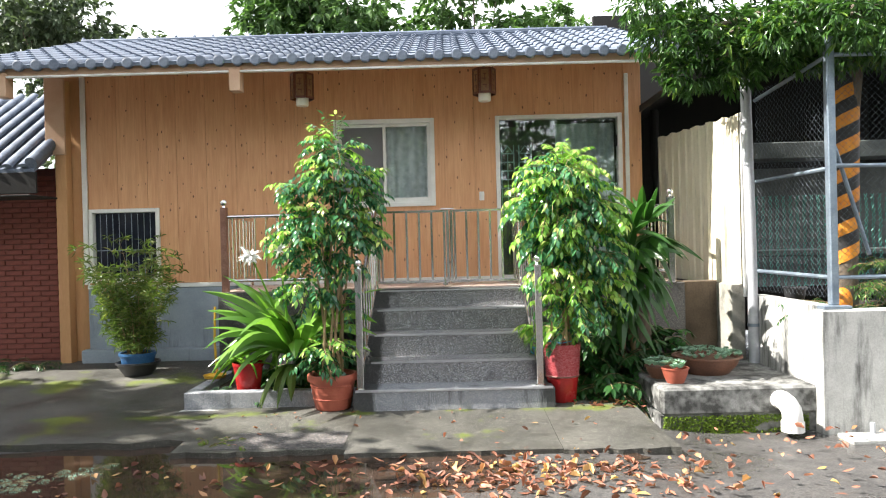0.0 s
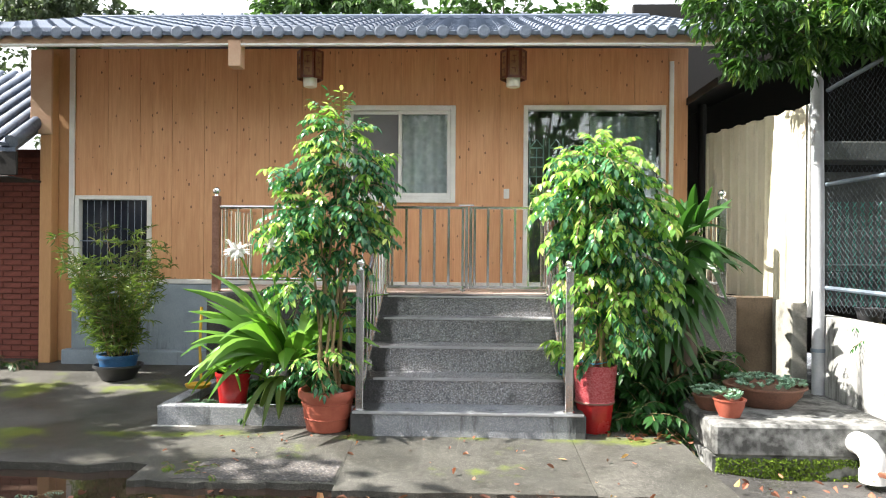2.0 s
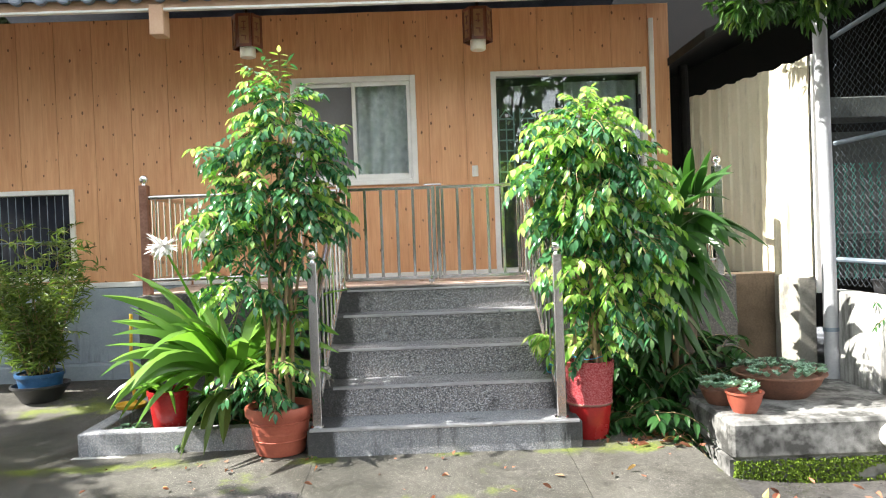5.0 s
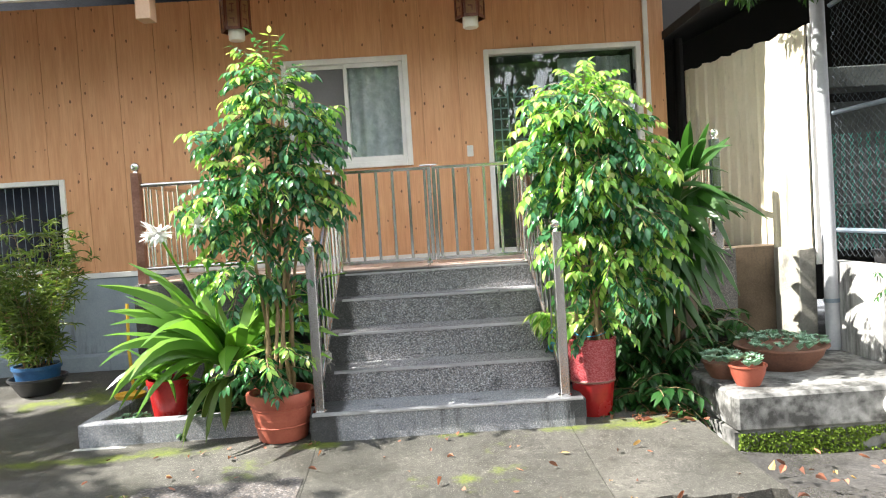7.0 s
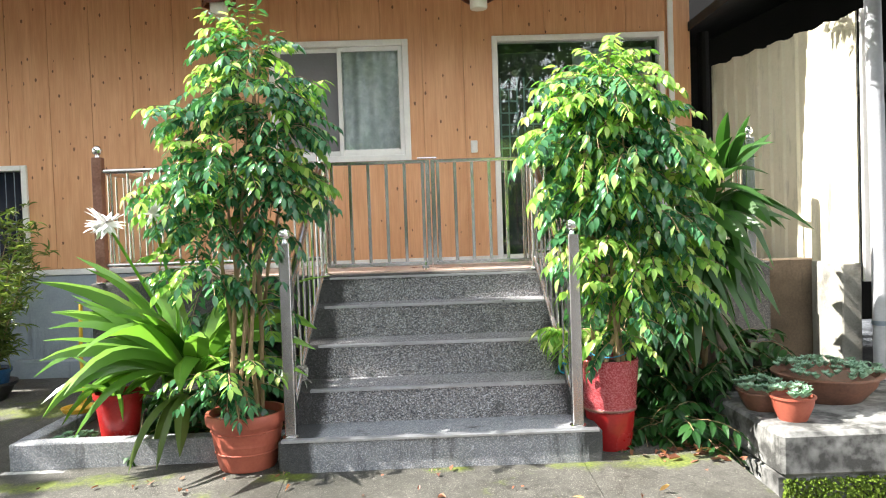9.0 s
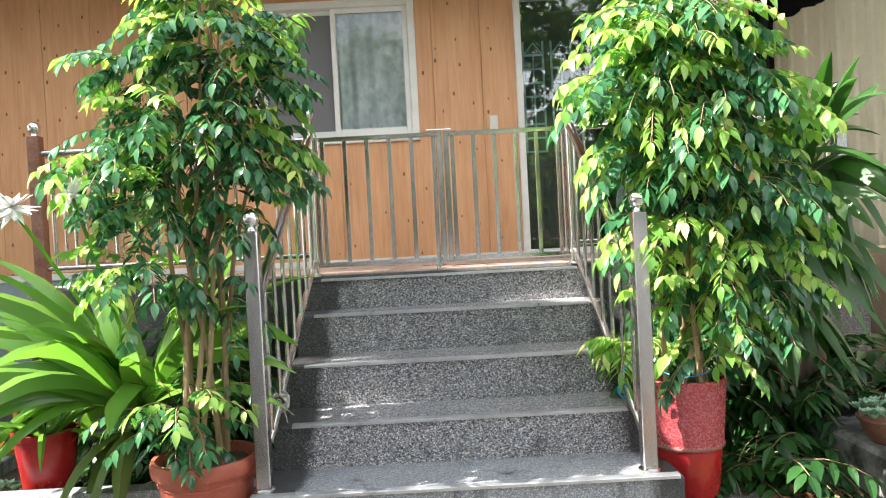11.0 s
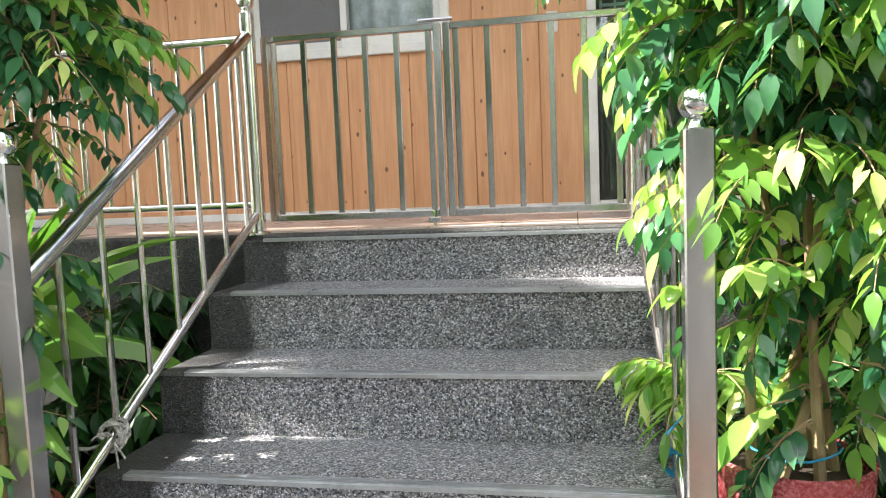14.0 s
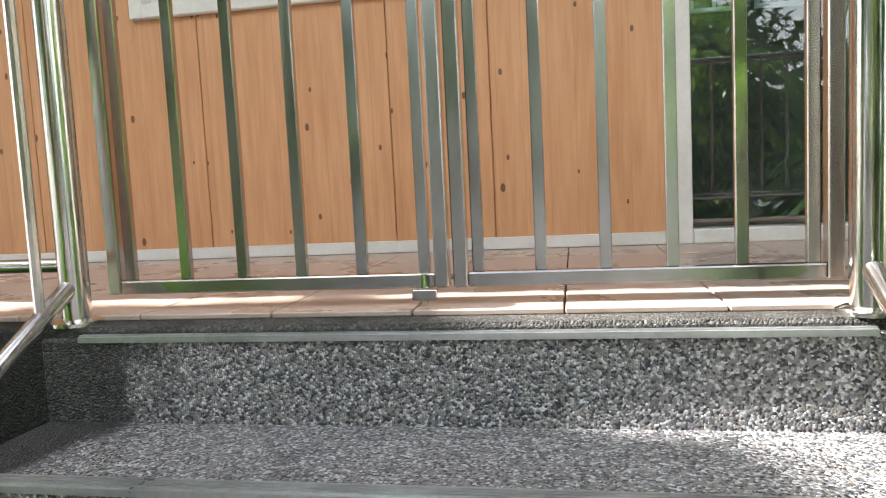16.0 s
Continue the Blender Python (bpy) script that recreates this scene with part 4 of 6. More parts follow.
def gate_leaf(x0, x1, label):
    y, z0, z1 = 8.215, 1.080, 1.868
    gt = thing("gate", (x0, y, z0), label, "gate", "entrance gate leaves")
    part("stile", Geo().box(x0, x0 + 0.030, y - 0.016, y + 0.016, z0, z1, 0.003), M_BRUSH, gt)
    part("stile", Geo().box(x1 - 0.030, x1, y - 0.016, y + 0.016, z0, z1, 0.003), M_BRUSH, gt)
    part("bottom_rail", Geo().box(x0 + 0.0305, x1 - 0.0305, y - 0.015, y + 0.015, z0, z0 + 0.030, 0.003), M_BRUSH, gt)
    part("top_rail", Geo().box(x0 + 0.0305, x1 - 0.0305, y - 0.015, y + 0.015, z1 - 0.026, z1, 0.003), M_BRUSH, gt)
    for k in range(6):
        bx = x0 + 0.052 + (x1 - x0 - 0.104) * k / 5
        part("bar", Geo().box(bx - 0.012, bx + 0.012, y - 0.009, y + 0.009, z0 + 0.0305, z1 - 0.0265, 0.002), M_BRUSH, gt)
    return gt


gl = gate_leaf(-0.686, 0.094, "low brushed-steel gate leaf with drop bolt, shut")
gate_leaf(0.104, 0.848, "low brushed-steel gate leaf before the glass door, shut")
bolt = part("bolt", Geo().tube([(0.045, 8.19, 1.047), (0.045, 8.19, 1.11)], 0.007, 8), M_STEEL, gl, "drop bolt", True)
part("bolt_guide", Geo().box(0.019, 0.071, 8.18, 8.198, 1.057, 1.079, 0.002), M_BRUSH, gl)
part("latch", Geo().tube([(0.005, 8.19, 1.878), (0.150, 8.19, 1.878)], 0.008, 8), M_STEEL, gl, "sliding latch", True)

# ---- lanterns under the eave ----


def lantern(x, y, label):
    t = thing("eave_lantern", (x, y, 3.13), label, "lantern", "eave lanterns")
    z0, z1, r = 3.205, 3.50, 0.108
    part("rod", Geo().tube([(x, y, z1), (x, y, 3.68)], 0.012, 8), M_DARK, t)
    part("roof_plate", Geo().box(x - 0.09, x + 0.09, y - 0.09, y + 0.09, z1 - 0.012, z1 + 0.006, 0.004), M_LANT, t)
    box6 = [(0, 2, 3, 1), (4, 5, 7, 6), (0, 1, 5, 4), (2, 6, 7, 3), (0, 4, 6, 2), (1, 3, 7, 5)]
    for k in range(6):
        w = 2 * math.pi * (k + 0.5) / 6
        c, s = math.cos(w), math.sin(w)
        px, py, tx, ty = x + c * r, y + s * r, -s, c

        def slats(rows, d0, d1):
            f = Geo()
            for q0, q1, a, b in rows:
                f.add([(px + tx * q + c * d, py + ty * q + s * d, z) for z in (a, b) for d in (d0, d1) for q in (q0, q1)], box6)
            return f
        side = part("side_frame", slats(((-0.062, -0.044, z0, z1), (0.044, 0.062, z0, z1), (-0.044, 0.044, z0, z0 + 0.025), (-0.044, 0.044, z1 - 0.025, z1)), 0, 0.014), M_LANT, t)
        part("panel", slats(((-0.044, 0.044, z0 + 0.025, z1 - 0.025),), 0.002, 0.006), M_PAPER, side)
        tagged(part("carving", slats(((-0.020, 0.022, 3.42, 3.432), (-0.005, 0.005, 3.35, 3.42), (-0.024, 0.02, 3.295, 3.307), (-0.026, 0.018, 3.365, 3.375), (0.008, 0.018, 3.26, 3.30)), 0.0065, 0.010), M_LANT, side), kind="stuff")
    part("shade", Geo().lathe(x, y, [(0.001, 3.13), (0.064, 3.13), (0.072, 3.14), (0.072, 3.23), (0.001, 3.231)], 24), M_SHADE, t, "cream frosted glass shade", True)


lantern(-1.56, 8.74, "dark wooden eave lantern with cream glass shade")
lantern(0.545, 8.74, "dark wooden eave lantern with cream glass shade")

# ---- plants and the things before the house ----
PLAN[:] = [1.02, 0.0, 0.05, 1.015]


def path(p0, d0, length, n, bend, wobble=0.0):
    """Points of a shoot that starts at p0 towards d0 and is pulled by bend."""
    pts, p, d = [Vector(p0)], Vector(p0), Vector(d0).normalized()
    for i in range(n):
        d = (d + Vector(bend) / n + Vector((rnd(-1, 1), rnd(-1, 1), rnd(-1, 1))) * wobble).normalized()
        p = p + d * (length / n)
        pts.append(p.copy())
    return pts


def frond(g, pts, leaf_len, leaf_w, start=0.25, pairs=5, droop=0.5, tip=True):
    """Leaflets in pairs along a stalk, hanging a little."""
    for k in range(pairs):
        u = start + (1 - start) * k / max(pairs - 0.5, 1)
        f = u * (len(pts) - 1)
        i = min(int(f), len(pts) - 2)
        p = pts[i].lerp(pts[i + 1], f - i)
        d = (pts[i + 1] - pts[i]).normalized()
        s = d.cross(Vector((0, 0, 1)))
        s = s.normalized() if s.length > 0.05 else Vector((1, 0, 0))
        for q in (-1, 1):
            a = (s * q * 0.9 + d * rnd(0.3, 0.7) + Vector((0, 0, -droop * rnd(0.5, 1.4)))).normalized()
            w = a.cross(Vector((rnd(-0.4, 0.4), rnd(-0.4, 0.4), 1))).normalized()
            ln = leaf_len * rnd(0.75, 1.2)
            g.blade(p + a * 0.008, a, w, ln, ln * leaf_w * rnd(0.85, 1.15), rnd(0.1, 0.35), rnd(0.05, 0.15))
    if tip:
        d = (pts[-1] - pts[-2]).normalized() + Vector((0, 0, -droop * 0.6))
        g.blade(pts[-1], d, d.cross(Vector((rnd(-.3, .3), rnd(-.3, .3), 1))), leaf_len * 1.1, leaf_len * leaf_w, 0.25, 0.1)


def pot_shrub(t, cx, cy, z0, stems, shells, young_lit_share, leaf=0.062, hang=0.7):
    """A bushy pot tree: bare canes below, drooping compound leaves above. shells: (centre x, y, z, radius x, y, z, fronds)."""
    old, young_lit, twig = Geo(), Geo(), Geo()
    for k in range(stems):
        w = 2 * math.pi * k / stems + rnd(-0.3, 0.3)
        b = Vector((cx + 0.085 * math.cos(w), cy + 0.085 * math.sin(w), z0))
        s = shells[k % 5]
        e = Vector((s[0] + rnd(-0.4, 0.4) * s[3], s[1] + rnd(-0.4, 0.4) * s[4], s[2] + rnd(-0.4, 0.3) * s[5]))
        m = b.lerp(e, 0.5) + Vector((rnd(-.05, .05), rnd(-.05, .05), 0))
        q = [b, b.lerp(m, 0.5) + Vector((rnd(-.02, .02), rnd(-.02, .02), 0)), m, m.lerp(e, 0.5) + Vector((rnd(-.03, .03), rnd(-.03, .03), 0)), e]
        part("stem", Geo().tube(q, [0.013, 0.0115, 0.010, 0.007, 0.004], 7), M_STEM, t, "pale brown woody stem", True)
    for sx, sy, sz, rx, ry, rz, count in shells:
        for k in range(count):
            u, w = rnd(-0.95, 1), rnd(0, 2 * math.pi)
            c = math.sqrt(max(0, 1 - u * u))
            rad = rnd(0.35, 0.9)
            o = Vector((c * math.cos(w), c * math.sin(w), u))
            p = Vector((sx + o.x * rx * rad, sy + o.y * ry * rad, sz + o.z * rz * rad))
            d = Vector((o.x, o.y, 0.35 + 0.5 * o.z))
            ln = rnd(0.16, 0.30)
            pts = path(p, d, ln, 5, (0, 0, -0.4 - 1.6 * hang), 0.06)
            twig.tube(pts, [0.0028, 0.0025, 0.002, 0.0018, 0.0015, 0.001], 3, False)
            # Top and outer leaves go lighter: young growth and painted sunlight together.
            bright = young_lit_share * (0.35 + 0.9 * max(0, o.z)) * (1.25 if rad > 0.6 else 0.5)
            frond(young_lit if random.random() < bright else old, pts, leaf * rnd(0.85, 1.1), 0.48, 0.2, 6, hang)
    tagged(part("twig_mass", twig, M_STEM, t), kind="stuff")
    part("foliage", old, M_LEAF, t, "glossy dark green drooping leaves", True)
    if young_lit.v:
        part("young_lit_foliage", young_lit, M_LEAFY, t, "light yellow-green leaves, young growth and painted sunlit tops", True)


def pot(t, cx, cy, prof, material, soil_r, soil_z, name="pot", label=""):
    p = part(name, Geo().lathe(cx, cy, prof, 40), material, t, label, True)
    part("soil", Geo().lathe(cx, cy, [(0.001, soil_z + 0.012), (soil_r * 0.6, soil_z + 0.008), (soil_r, soil_z)], 24), M_SOIL, t)
    return p


# terracotta pot with the tall shrub, left of the steps
LX, LY = -0.965, 6.80
tl = thing("potted_shrub", (LX, LY, 0.055), "tall leafy shrub in a terracotta plastic pot beside the steps", "potted plant")
pot(tl, LX, LY, [(0.001, 0.06), (0.15, 0.06), (0.155, 0.07), (0.185, 0.24), (0.195, 0.305), (0.215, 0.307), (0.219, 0.325), (0.219, 0.352), (0.214, 0.366), (0.198, 0.366), (0.186, 0.335), (0.180, 0.20), (0.001, 0.20)], M_TERRA, 0.184, 0.325)
for z, r in ((0.150, 0.1712), (0.265, 0.1905)):
    part("rim_line", Geo().lathe(LX, LY, [(r - 0.002, z), (r + 0.004, z + 0.003), (r + 0.004, z + 0.008), (r - 0.001, z + 0.011)], 40), M_TERRA, tl, "", True)
pot_shrub(tl, LX, LY, 0.33, 9, [(-0.90, 6.92, 2.34, 0.14, 0.14, 0.10, 40), (-0.88, 6.92, 2.14, 0.27, 0.22, 0.12, 74), (-0.76, 6.95, 1.96, 0.18, 0.18, 0.12, 40),
    (-1.18, 6.90, 1.98, 0.12, 0.14, 0.07, 18), (-1.00, 6.90, 1.72, 0.33, 0.24, 0.11, 84), (-0.78, 6.95, 1.62, 0.17, 0.20, 0.11, 40), (-1.28, 6.86, 1.60, 0.15, 0.16, 0.08, 24),
    (-0.82, 6.95, 1.40, 0.11, 0.14, 0.08, 14), (-1.12, 6.88, 1.40, 0.20, 0.18, 0.09, 38), (-1.16, 6.84, 1.12, 0.17, 0.16, 0.09, 28), (-0.88, 6.90, 1.02, 0.08, 0.10, 0.07, 8), (-1.04, 6.76, 0.54, 0.16, 0.11, 0.13, 34)], 0.36, 0.066, 0.5)

# red glazed pot with the bright shrub, right of the steps
RX, RYY = 1.065, 6.90
tr_ = thing("potted_shrub", (RX, RYY, 0.05), "bright green shrub in a tall red glazed pot beside the steps", "potted plant")
pr = pot(tr_, RX, RYY, [(0.001, 0.05), (0.112, 0.05), (0.118, 0.06), (0.142, 0.27), (0.145, 0.272)], M_REDPOT, 0.15, 0.525, label="smooth red lower half")
part("upper_pot", Geo().lathe(RX, RYY, [(0.1455, 0.273), (0.149, 0.275), (0.150, 0.292), (0.147, 0.296), (0.166, 0.545), (0.168, 0.56), (0.160, 0.566), (0.150, 0.556), (0.146, 0.50)], 40), M_REDTEX, tr_, "red glaze with a pale crackle pattern", True)
part("band", Geo().lathe(RX, RYY, [(0.1495, 0.278), (0.1525, 0.281), (0.1525, 0.287), (0.150, 0.290)], 40), M_BROWNPOT, tr_, "", True)
pot_shrub(tr_, RX, RYY, 0.53, 6, [(1.11, 6.98, 2.10, 0.27, 0.28, 0.18, 93), (1.04, 6.98, 1.84, 0.33, 0.34, 0.22, 112), (1.28, 6.98, 1.76, 0.31, 0.34, 0.24, 93), (1.04, 6.98, 1.56, 0.27, 0.30, 0.20, 74), (1.30, 6.98, 1.40, 0.31, 0.32, 0.26, 93), (1.12, 6.95, 1.16, 0.23, 0.26, 0.22, 56), (1.34, 7.00, 0.98, 0.25, 0.26, 0.28, 74), (1.11, 6.78, 0.82, 0.10, 0.10, 0.20, 20)], 0.95, 0.072, 0.6)
st = thing("string", (0.95, 6.85, 0.55), "bright blue plastic string tied round the stems", "string")
part("loop", Geo().tube([(RX + 0.10 * math.cos(w * 0.4), RYY + 0.10 * math.sin(w * 0.4), 0.585 + 0.006 * math.sin(w)) for w in range(16)], 0.003, 5), M_BLUE, st)
part("tail", Geo().tube([(0.965, 6.88, 0.58), (0.90, 6.90, 0.60), (0.845, 6.93, 0.64), (0.80, 6.90, 0.60)], 0.003, 5), M_BLUE, st)
g = Geo()
for k in range(4):
    g.tube([(0.83 + 0.026 * math.cos(w * 0.5), 7.0 + 0.012 * k + 0.004 * math.sin(w), 0.49 + 0.03 * math.sin(w * 0.5)) for w in range(13)], 0.003, 5)
part("knot", g, M_BLUE, st)

# strap-leaved lilies in the planter
def strap_plant(t, cx, cy, z, n, length, width, up=(0.4, 1.2), material=None, az=None, bend=(0.9, 1.7), face=0.0):
    for k in range(n):
        w = 2 * math.pi * k * 0.381966 + rnd(-0.2, 0.2) if az is None else rnd(*az)
        lift = rnd(*up)
        d = Vector((math.cos(w), math.sin(w), lift))
        ln = length * rnd(0.75, 1.15)
        pts = path((cx + 0.03 * math.cos(w), cy + 0.03 * math.sin(w), z), d, ln, 8, (0, 0, -rnd(*bend)), 0.05)
        wd = width * rnd(0.8, 1.2)
        part("leaf", Geo().strap(pts, [wd * s for s in (0.55, 0.8, 0.95, 1.0, 1.0, 0.9, 0.7, 0.4, 0.04)], Vector((-math.sin(w), math.cos(w), face * math.cos(w) + rnd(-0.7, 0.7))), 0.30), material or M_STRAP, t, "", True)


lily = thing("lily_plant", (-1.62, 7.15, 0.12), "big clump of arching green lily leaves in the planter", "plant")
strap_plant(lily, -1.34, 7.12, 0.50, 30, 0.92, 0.125, (0.9, 3.4), bend=(0.8, 2.6), face=0.5)
strap_plant(lily, -1.38, 7.06, 0.54, 28, 0.80, 0.11, (0.6, 1.9), az=(2.0, 4.1), bend=(0.9, 2.2), face=0.5)
strap_plant(lily, -1.36, 7.05, 0.42, 5, 0.50, 0.075, (0.2, 0.6), M_BAMB, az=(3.9, 5.2), bend=(2.2, 3.2))
flower = thing("lily_flower", (-1.55, 7.2, 0.3), "white spidery lily flower on a green stalk", "flower")
part("stalk", Geo().tube([(-1.55, 7.2, 0.2), (-1.52, 7.1, 0.9), (-1.61, 6.64, 1.42)], [0.012, 0.010, 0.007], 8), M_STRAP, flower)
part("stalk", Geo().tube([(-1.45, 7.2, 0.2), (-1.42, 7.1, 0.9), (-1.37, 6.64, 1.45)], [0.012, 0.010, 0.007], 8), M_STRAP, flower)
for fx, fy, fz, n_petal, big in ((-1.61, 6.64, 1.42, 50, 1.0), (-1.37, 6.64, 1.46, 20, 0.7)):
    for k in range(n_petal):
        w = rnd(0, 6.28)
        d = Vector((math.cos(w), math.sin(w), rnd(-1.0, 1.4)))
        pts = path((fx, fy, fz), d, rnd(0.07, 0.13) * big, 5, (0, 0, -0.35), 0.12)
        part("petal", Geo().strap(pts, [0.010, 0.022, 0.028, 0.024, 0.014, 0.002], Vector((-math.sin(w), math.cos(w), 0.6 * math.cos(w)))), M_PETAL, flower)

# kerbed planter
planter = thing("planter_kerb", (-1.5, 6.85, 0.05), "low washed-pebble kerb round the planting bed", "planter")
part("front_kerb", Geo().box(-2.30, -0.775, 6.86, 6.97, 0.03, 0.205, 0.008), M_KERB, planter)
part("side_kerb", Geo().box(-2.305, -2.195, 6.972, 8.30, 0.03, 0.204, 0.008), M_KERB, planter)
part("bed_soil", Geo().box(-2.194, -0.78, 6.972, 8.015, 0.03, 0.13), M_SOIL, planter)
part("mortar_edge", Geo().box(-2.33, -1.75, 6.80, 6.858, 0.035, 0.056, 0.006), M_CONCW, planter, "pale mortar edge")
rp = thing("red_pot", (-1.79, 7.12, 0.13), "plain dark red pot standing in the planter", "pot")
pot(rp, -1.79, 7.12, [(0.001, 0.131), (0.10, 0.131), (0.135, 0.40), (0.142, 0.402), (0.142, 0.43), (0.128, 0.43), (0.12, 0.36)], M_REDPOT, 0.12, 0.39)
strap_plant(rp, -1.79, 7.12, 0.40, 12, 0.42, 0.04, (0.6, 1.6))
ys_ = thing("yellow_stand", (-2.28, 7.75, 0.2), "thin yellow plastic stake over a yellow dish", "plant stand")
part("stake", Geo().tube([(-2.27, 7.72, 0.22), (-2.29, 7.73, 0.55), (-2.28, 7.74, 0.90)], 0.013, 8), M_YEL, ys_)
part("dish", Geo().lathe(-2.26, 7.62, [(0.001, 0.206), (0.10, 0.206), (0.115, 0.235), (0.105, 0.235), (0.095, 0.216), (0.001, 0.215)], 24), M_YEL, ys_, "", True)

# blue pot with bamboo
BX, BY = -3.36, 8.42
BZ = apron_z(BX, BY)
bam = thing("potted_bamboo", (BX, BY, BZ), "thin-leaved bamboo in a blue pot on a black saucer", "potted plant")
part("saucer", Geo().lathe(BX, BY, [(0.001, BZ), (0.15, BZ), (0.215, BZ + 0.11), (0.235, BZ + 0.125), (0.235, BZ + 0.145), (0.22, BZ + 0.145), (0.20, BZ + 0.11), (0.001, BZ + 0.06)], 36), M_BLACKPOT, bam, "black plastic saucer", True)
pot(bam, BX, BY, [(0.001, BZ + 0.062), (0.155, BZ + 0.062), (0.185, BZ + 0.215), (0.197, BZ + 0.217), (0.197, BZ + 0.245), (0.18, BZ + 0.245), (0.17, BZ + 0.20)], M_BLUEPOT, 0.17, BZ + 0.225)
cane, lv, tw = Geo(), Geo(), Geo()
for k in range(22):
    w = rnd(0, 6.28)
    b = Vector((BX + rnd(0, 0.12) * math.cos(w), BY + rnd(0, 0.12) * math.sin(w), BZ + 0.22))
    h = rnd(0.55, 1.42)
    pts = path(b, (0.28 * math.cos(w), 0.28 * math.sin(w), 1), h, 8, (0.2 * math.cos(w), 0.2 * math.sin(w), -0.1), 0.04)
    cane.tube(pts, [0.006, 0.006, 0.005, 0.005, 0.004, 0.004, 0.003, 0.002, 0.001], 5)
    for i in range(1, 9):
        for q in range(4):
            a = rnd(0, 6.28)
            tp = path(pts[i], (math.cos(a), math.sin(a), rnd(0.1, 0.9)), rnd(0.08, 0.17), 3, (0, 0, -0.5), 0.1)
            tw.tube(tp, 0.0012, 3, False)
            for e in range(7):
                p = tp[rnd(0, 1) < 0.5 and 2 or 3]
                d = Vector((rnd(-1, 1), rnd(-1, 1), rnd(-0.4, 0.9))).normalized()
                lv.leaf(p, d, d.cross(Vector((rnd(-.5, .5), rnd(-.5, .5), 1))), rnd(0.06, 0.12), 0.015, 0.3, 0.1)
tagged(part("cane_clump", cane, M_STEM, bam), kind="stuff")
tagged(part("twig_mass", tw, M_STEM, bam), kind="stuff")
part("foliage", lv, M_BAMB, bam, "narrow yellow-green leaves")

# dracaena on a stump and the ferns below it
dr = thing("dracaena", (1.72, 7.62, 0.1), "dracaena with long dark hanging leaves on pale stems", "plant")
for k, (sx, sy, ex, ey, ez) in enumerate(((1.72, 7.5, 1.82, 7.40, 1.58), (1.84, 7.6, 1.98, 7.44, 1.70), (1.76, 7.6, 1.76, 7.42, 1.36))):
    part("stem", Geo().tube(path((sx, sy, 0.08), (ex - sx, ey - sy, ez), ez - 0.08, 6, (0, 0, 0), 0.03), [0.03, 0.028, 0.026, 0.025, 0.024, 0.023, 0.02], 8), M_STEM, dr, "", True)
    strap_plant(dr, ex, ey, ez - 0.04, 13, 0.42, 0.085, (0.5, 3.5), M_DRAC, bend=(0.6, 1.9), face=0.3)
    strap_plant(dr, ex, ey, ez - 0.20, 18, 0.52, 0.09, (-0.9, 0.4), M_DRAC, face=0.3)
    strap_plant(dr, ex, ey, ez - 0.50, 14, 0.50, 0.085, (-1.2, -0.1), M_DRAC, az=(2.8, 6.4))
stump = thing("tree_stump", (1.95, 7.66, 0.05), "old mossy stump of a trunk by the deck", "stump")
part("trunk", Geo().tube([(1.95, 7.72, 0.02), (1.94, 7.72, 0.35), (1.92, 7.72, 0.72), (1.92, 7.72, 0.95)], [0.20, 0.16, 0.15, 0.16], 14), M_BARK, stump, "", True)


def fern_bed(name, label, spots, material, n_leaf, ln, category="fern", wide=0.28):
    t = thing(name, (spots[0][0], spots[0][1], spots[0][2]), label, category)
    g, s = Geo(), Geo()
    for cx, cy, cz, r, n in spots:
        for k in range(n):
            w = rnd(0, 6.28)
            d = Vector((math.cos(w), math.sin(w), rnd(0.3, 1.6)))
            pts = path((cx + rnd(-r, r), cy + rnd(-r, r), cz), d, ln * rnd(0.6, 1.3), 6, (0, 0, -1.5), 0.06)
            s.tube(pts, 0.002, 3, False)
            frond(g, pts, n_leaf, wide, 0.25, 7, 0.35)
    tagged(part("stalk_mass", s, M_STEM, t), kind="stuff")
    tagged(part("frond_mass", g, material, t), kind="stuff")
    return t


fern_bed("fern", "dark green ferns and broad-leaved weeds at the wall foot", [(1.35, 7.15, 0.06, 0.16, 26), (1.55, 7.45, 0.06, 0.2, 30), (1.42, 7.0, 0.06, 0.12, 12), (1.75, 7.3, 0.1, 0.15, 20), (1.50, 7.6, 0.5, 0.2, 26), (1.40, 7.5, 0.4, 0.14, 18)], M_FERN, 0.105, 0.42, "fern", 0.40)
fern_bed("shrub", "dark leafy undergrowth against the deck front", [(1.36, 7.80, 0.55, 0.14, 34), (1.60, 7.80, 0.60, 0.18, 36), (2.15, 7.70, 0.45, 0.16, 30), (2.05, 7.35, 0.30, 0.12, 22), (1.45, 7.65, 0.25, 0.2, 34), (1.85, 7.55, 0.2, 0.2, 30)], M_FERN, 0.11, 0.38, "shrub", 0.42)
fern_bed("shrub", "dark broad-leaved plants between planter and deck", [(-1.05, 7.55, 0.14, 0.12, 22), (-1.25, 7.75, 0.2, 0.2, 30), (-1.05, 7.8, 0.3, 0.06, 12), (-1.6, 7.7, 0.2, 0.25, 30), (-0.98, 7.3, 0.14, 0.1, 14), (-1.12, 7.74, 0.55, 0.08, 16), (-1.15, 7.6, 0.42, 0.10, 16), (-1.25, 7.82, 0.72, 0.12, 18)], M_FERN, 0.10, 0.36, "shrub", 0.5)
fern_bed("fern", "finger-leaved fern pushing through the railing", [(0.90, 7.15, 0.66, 0.04, 14)], M_LEAFY, 0.09, 0.16)
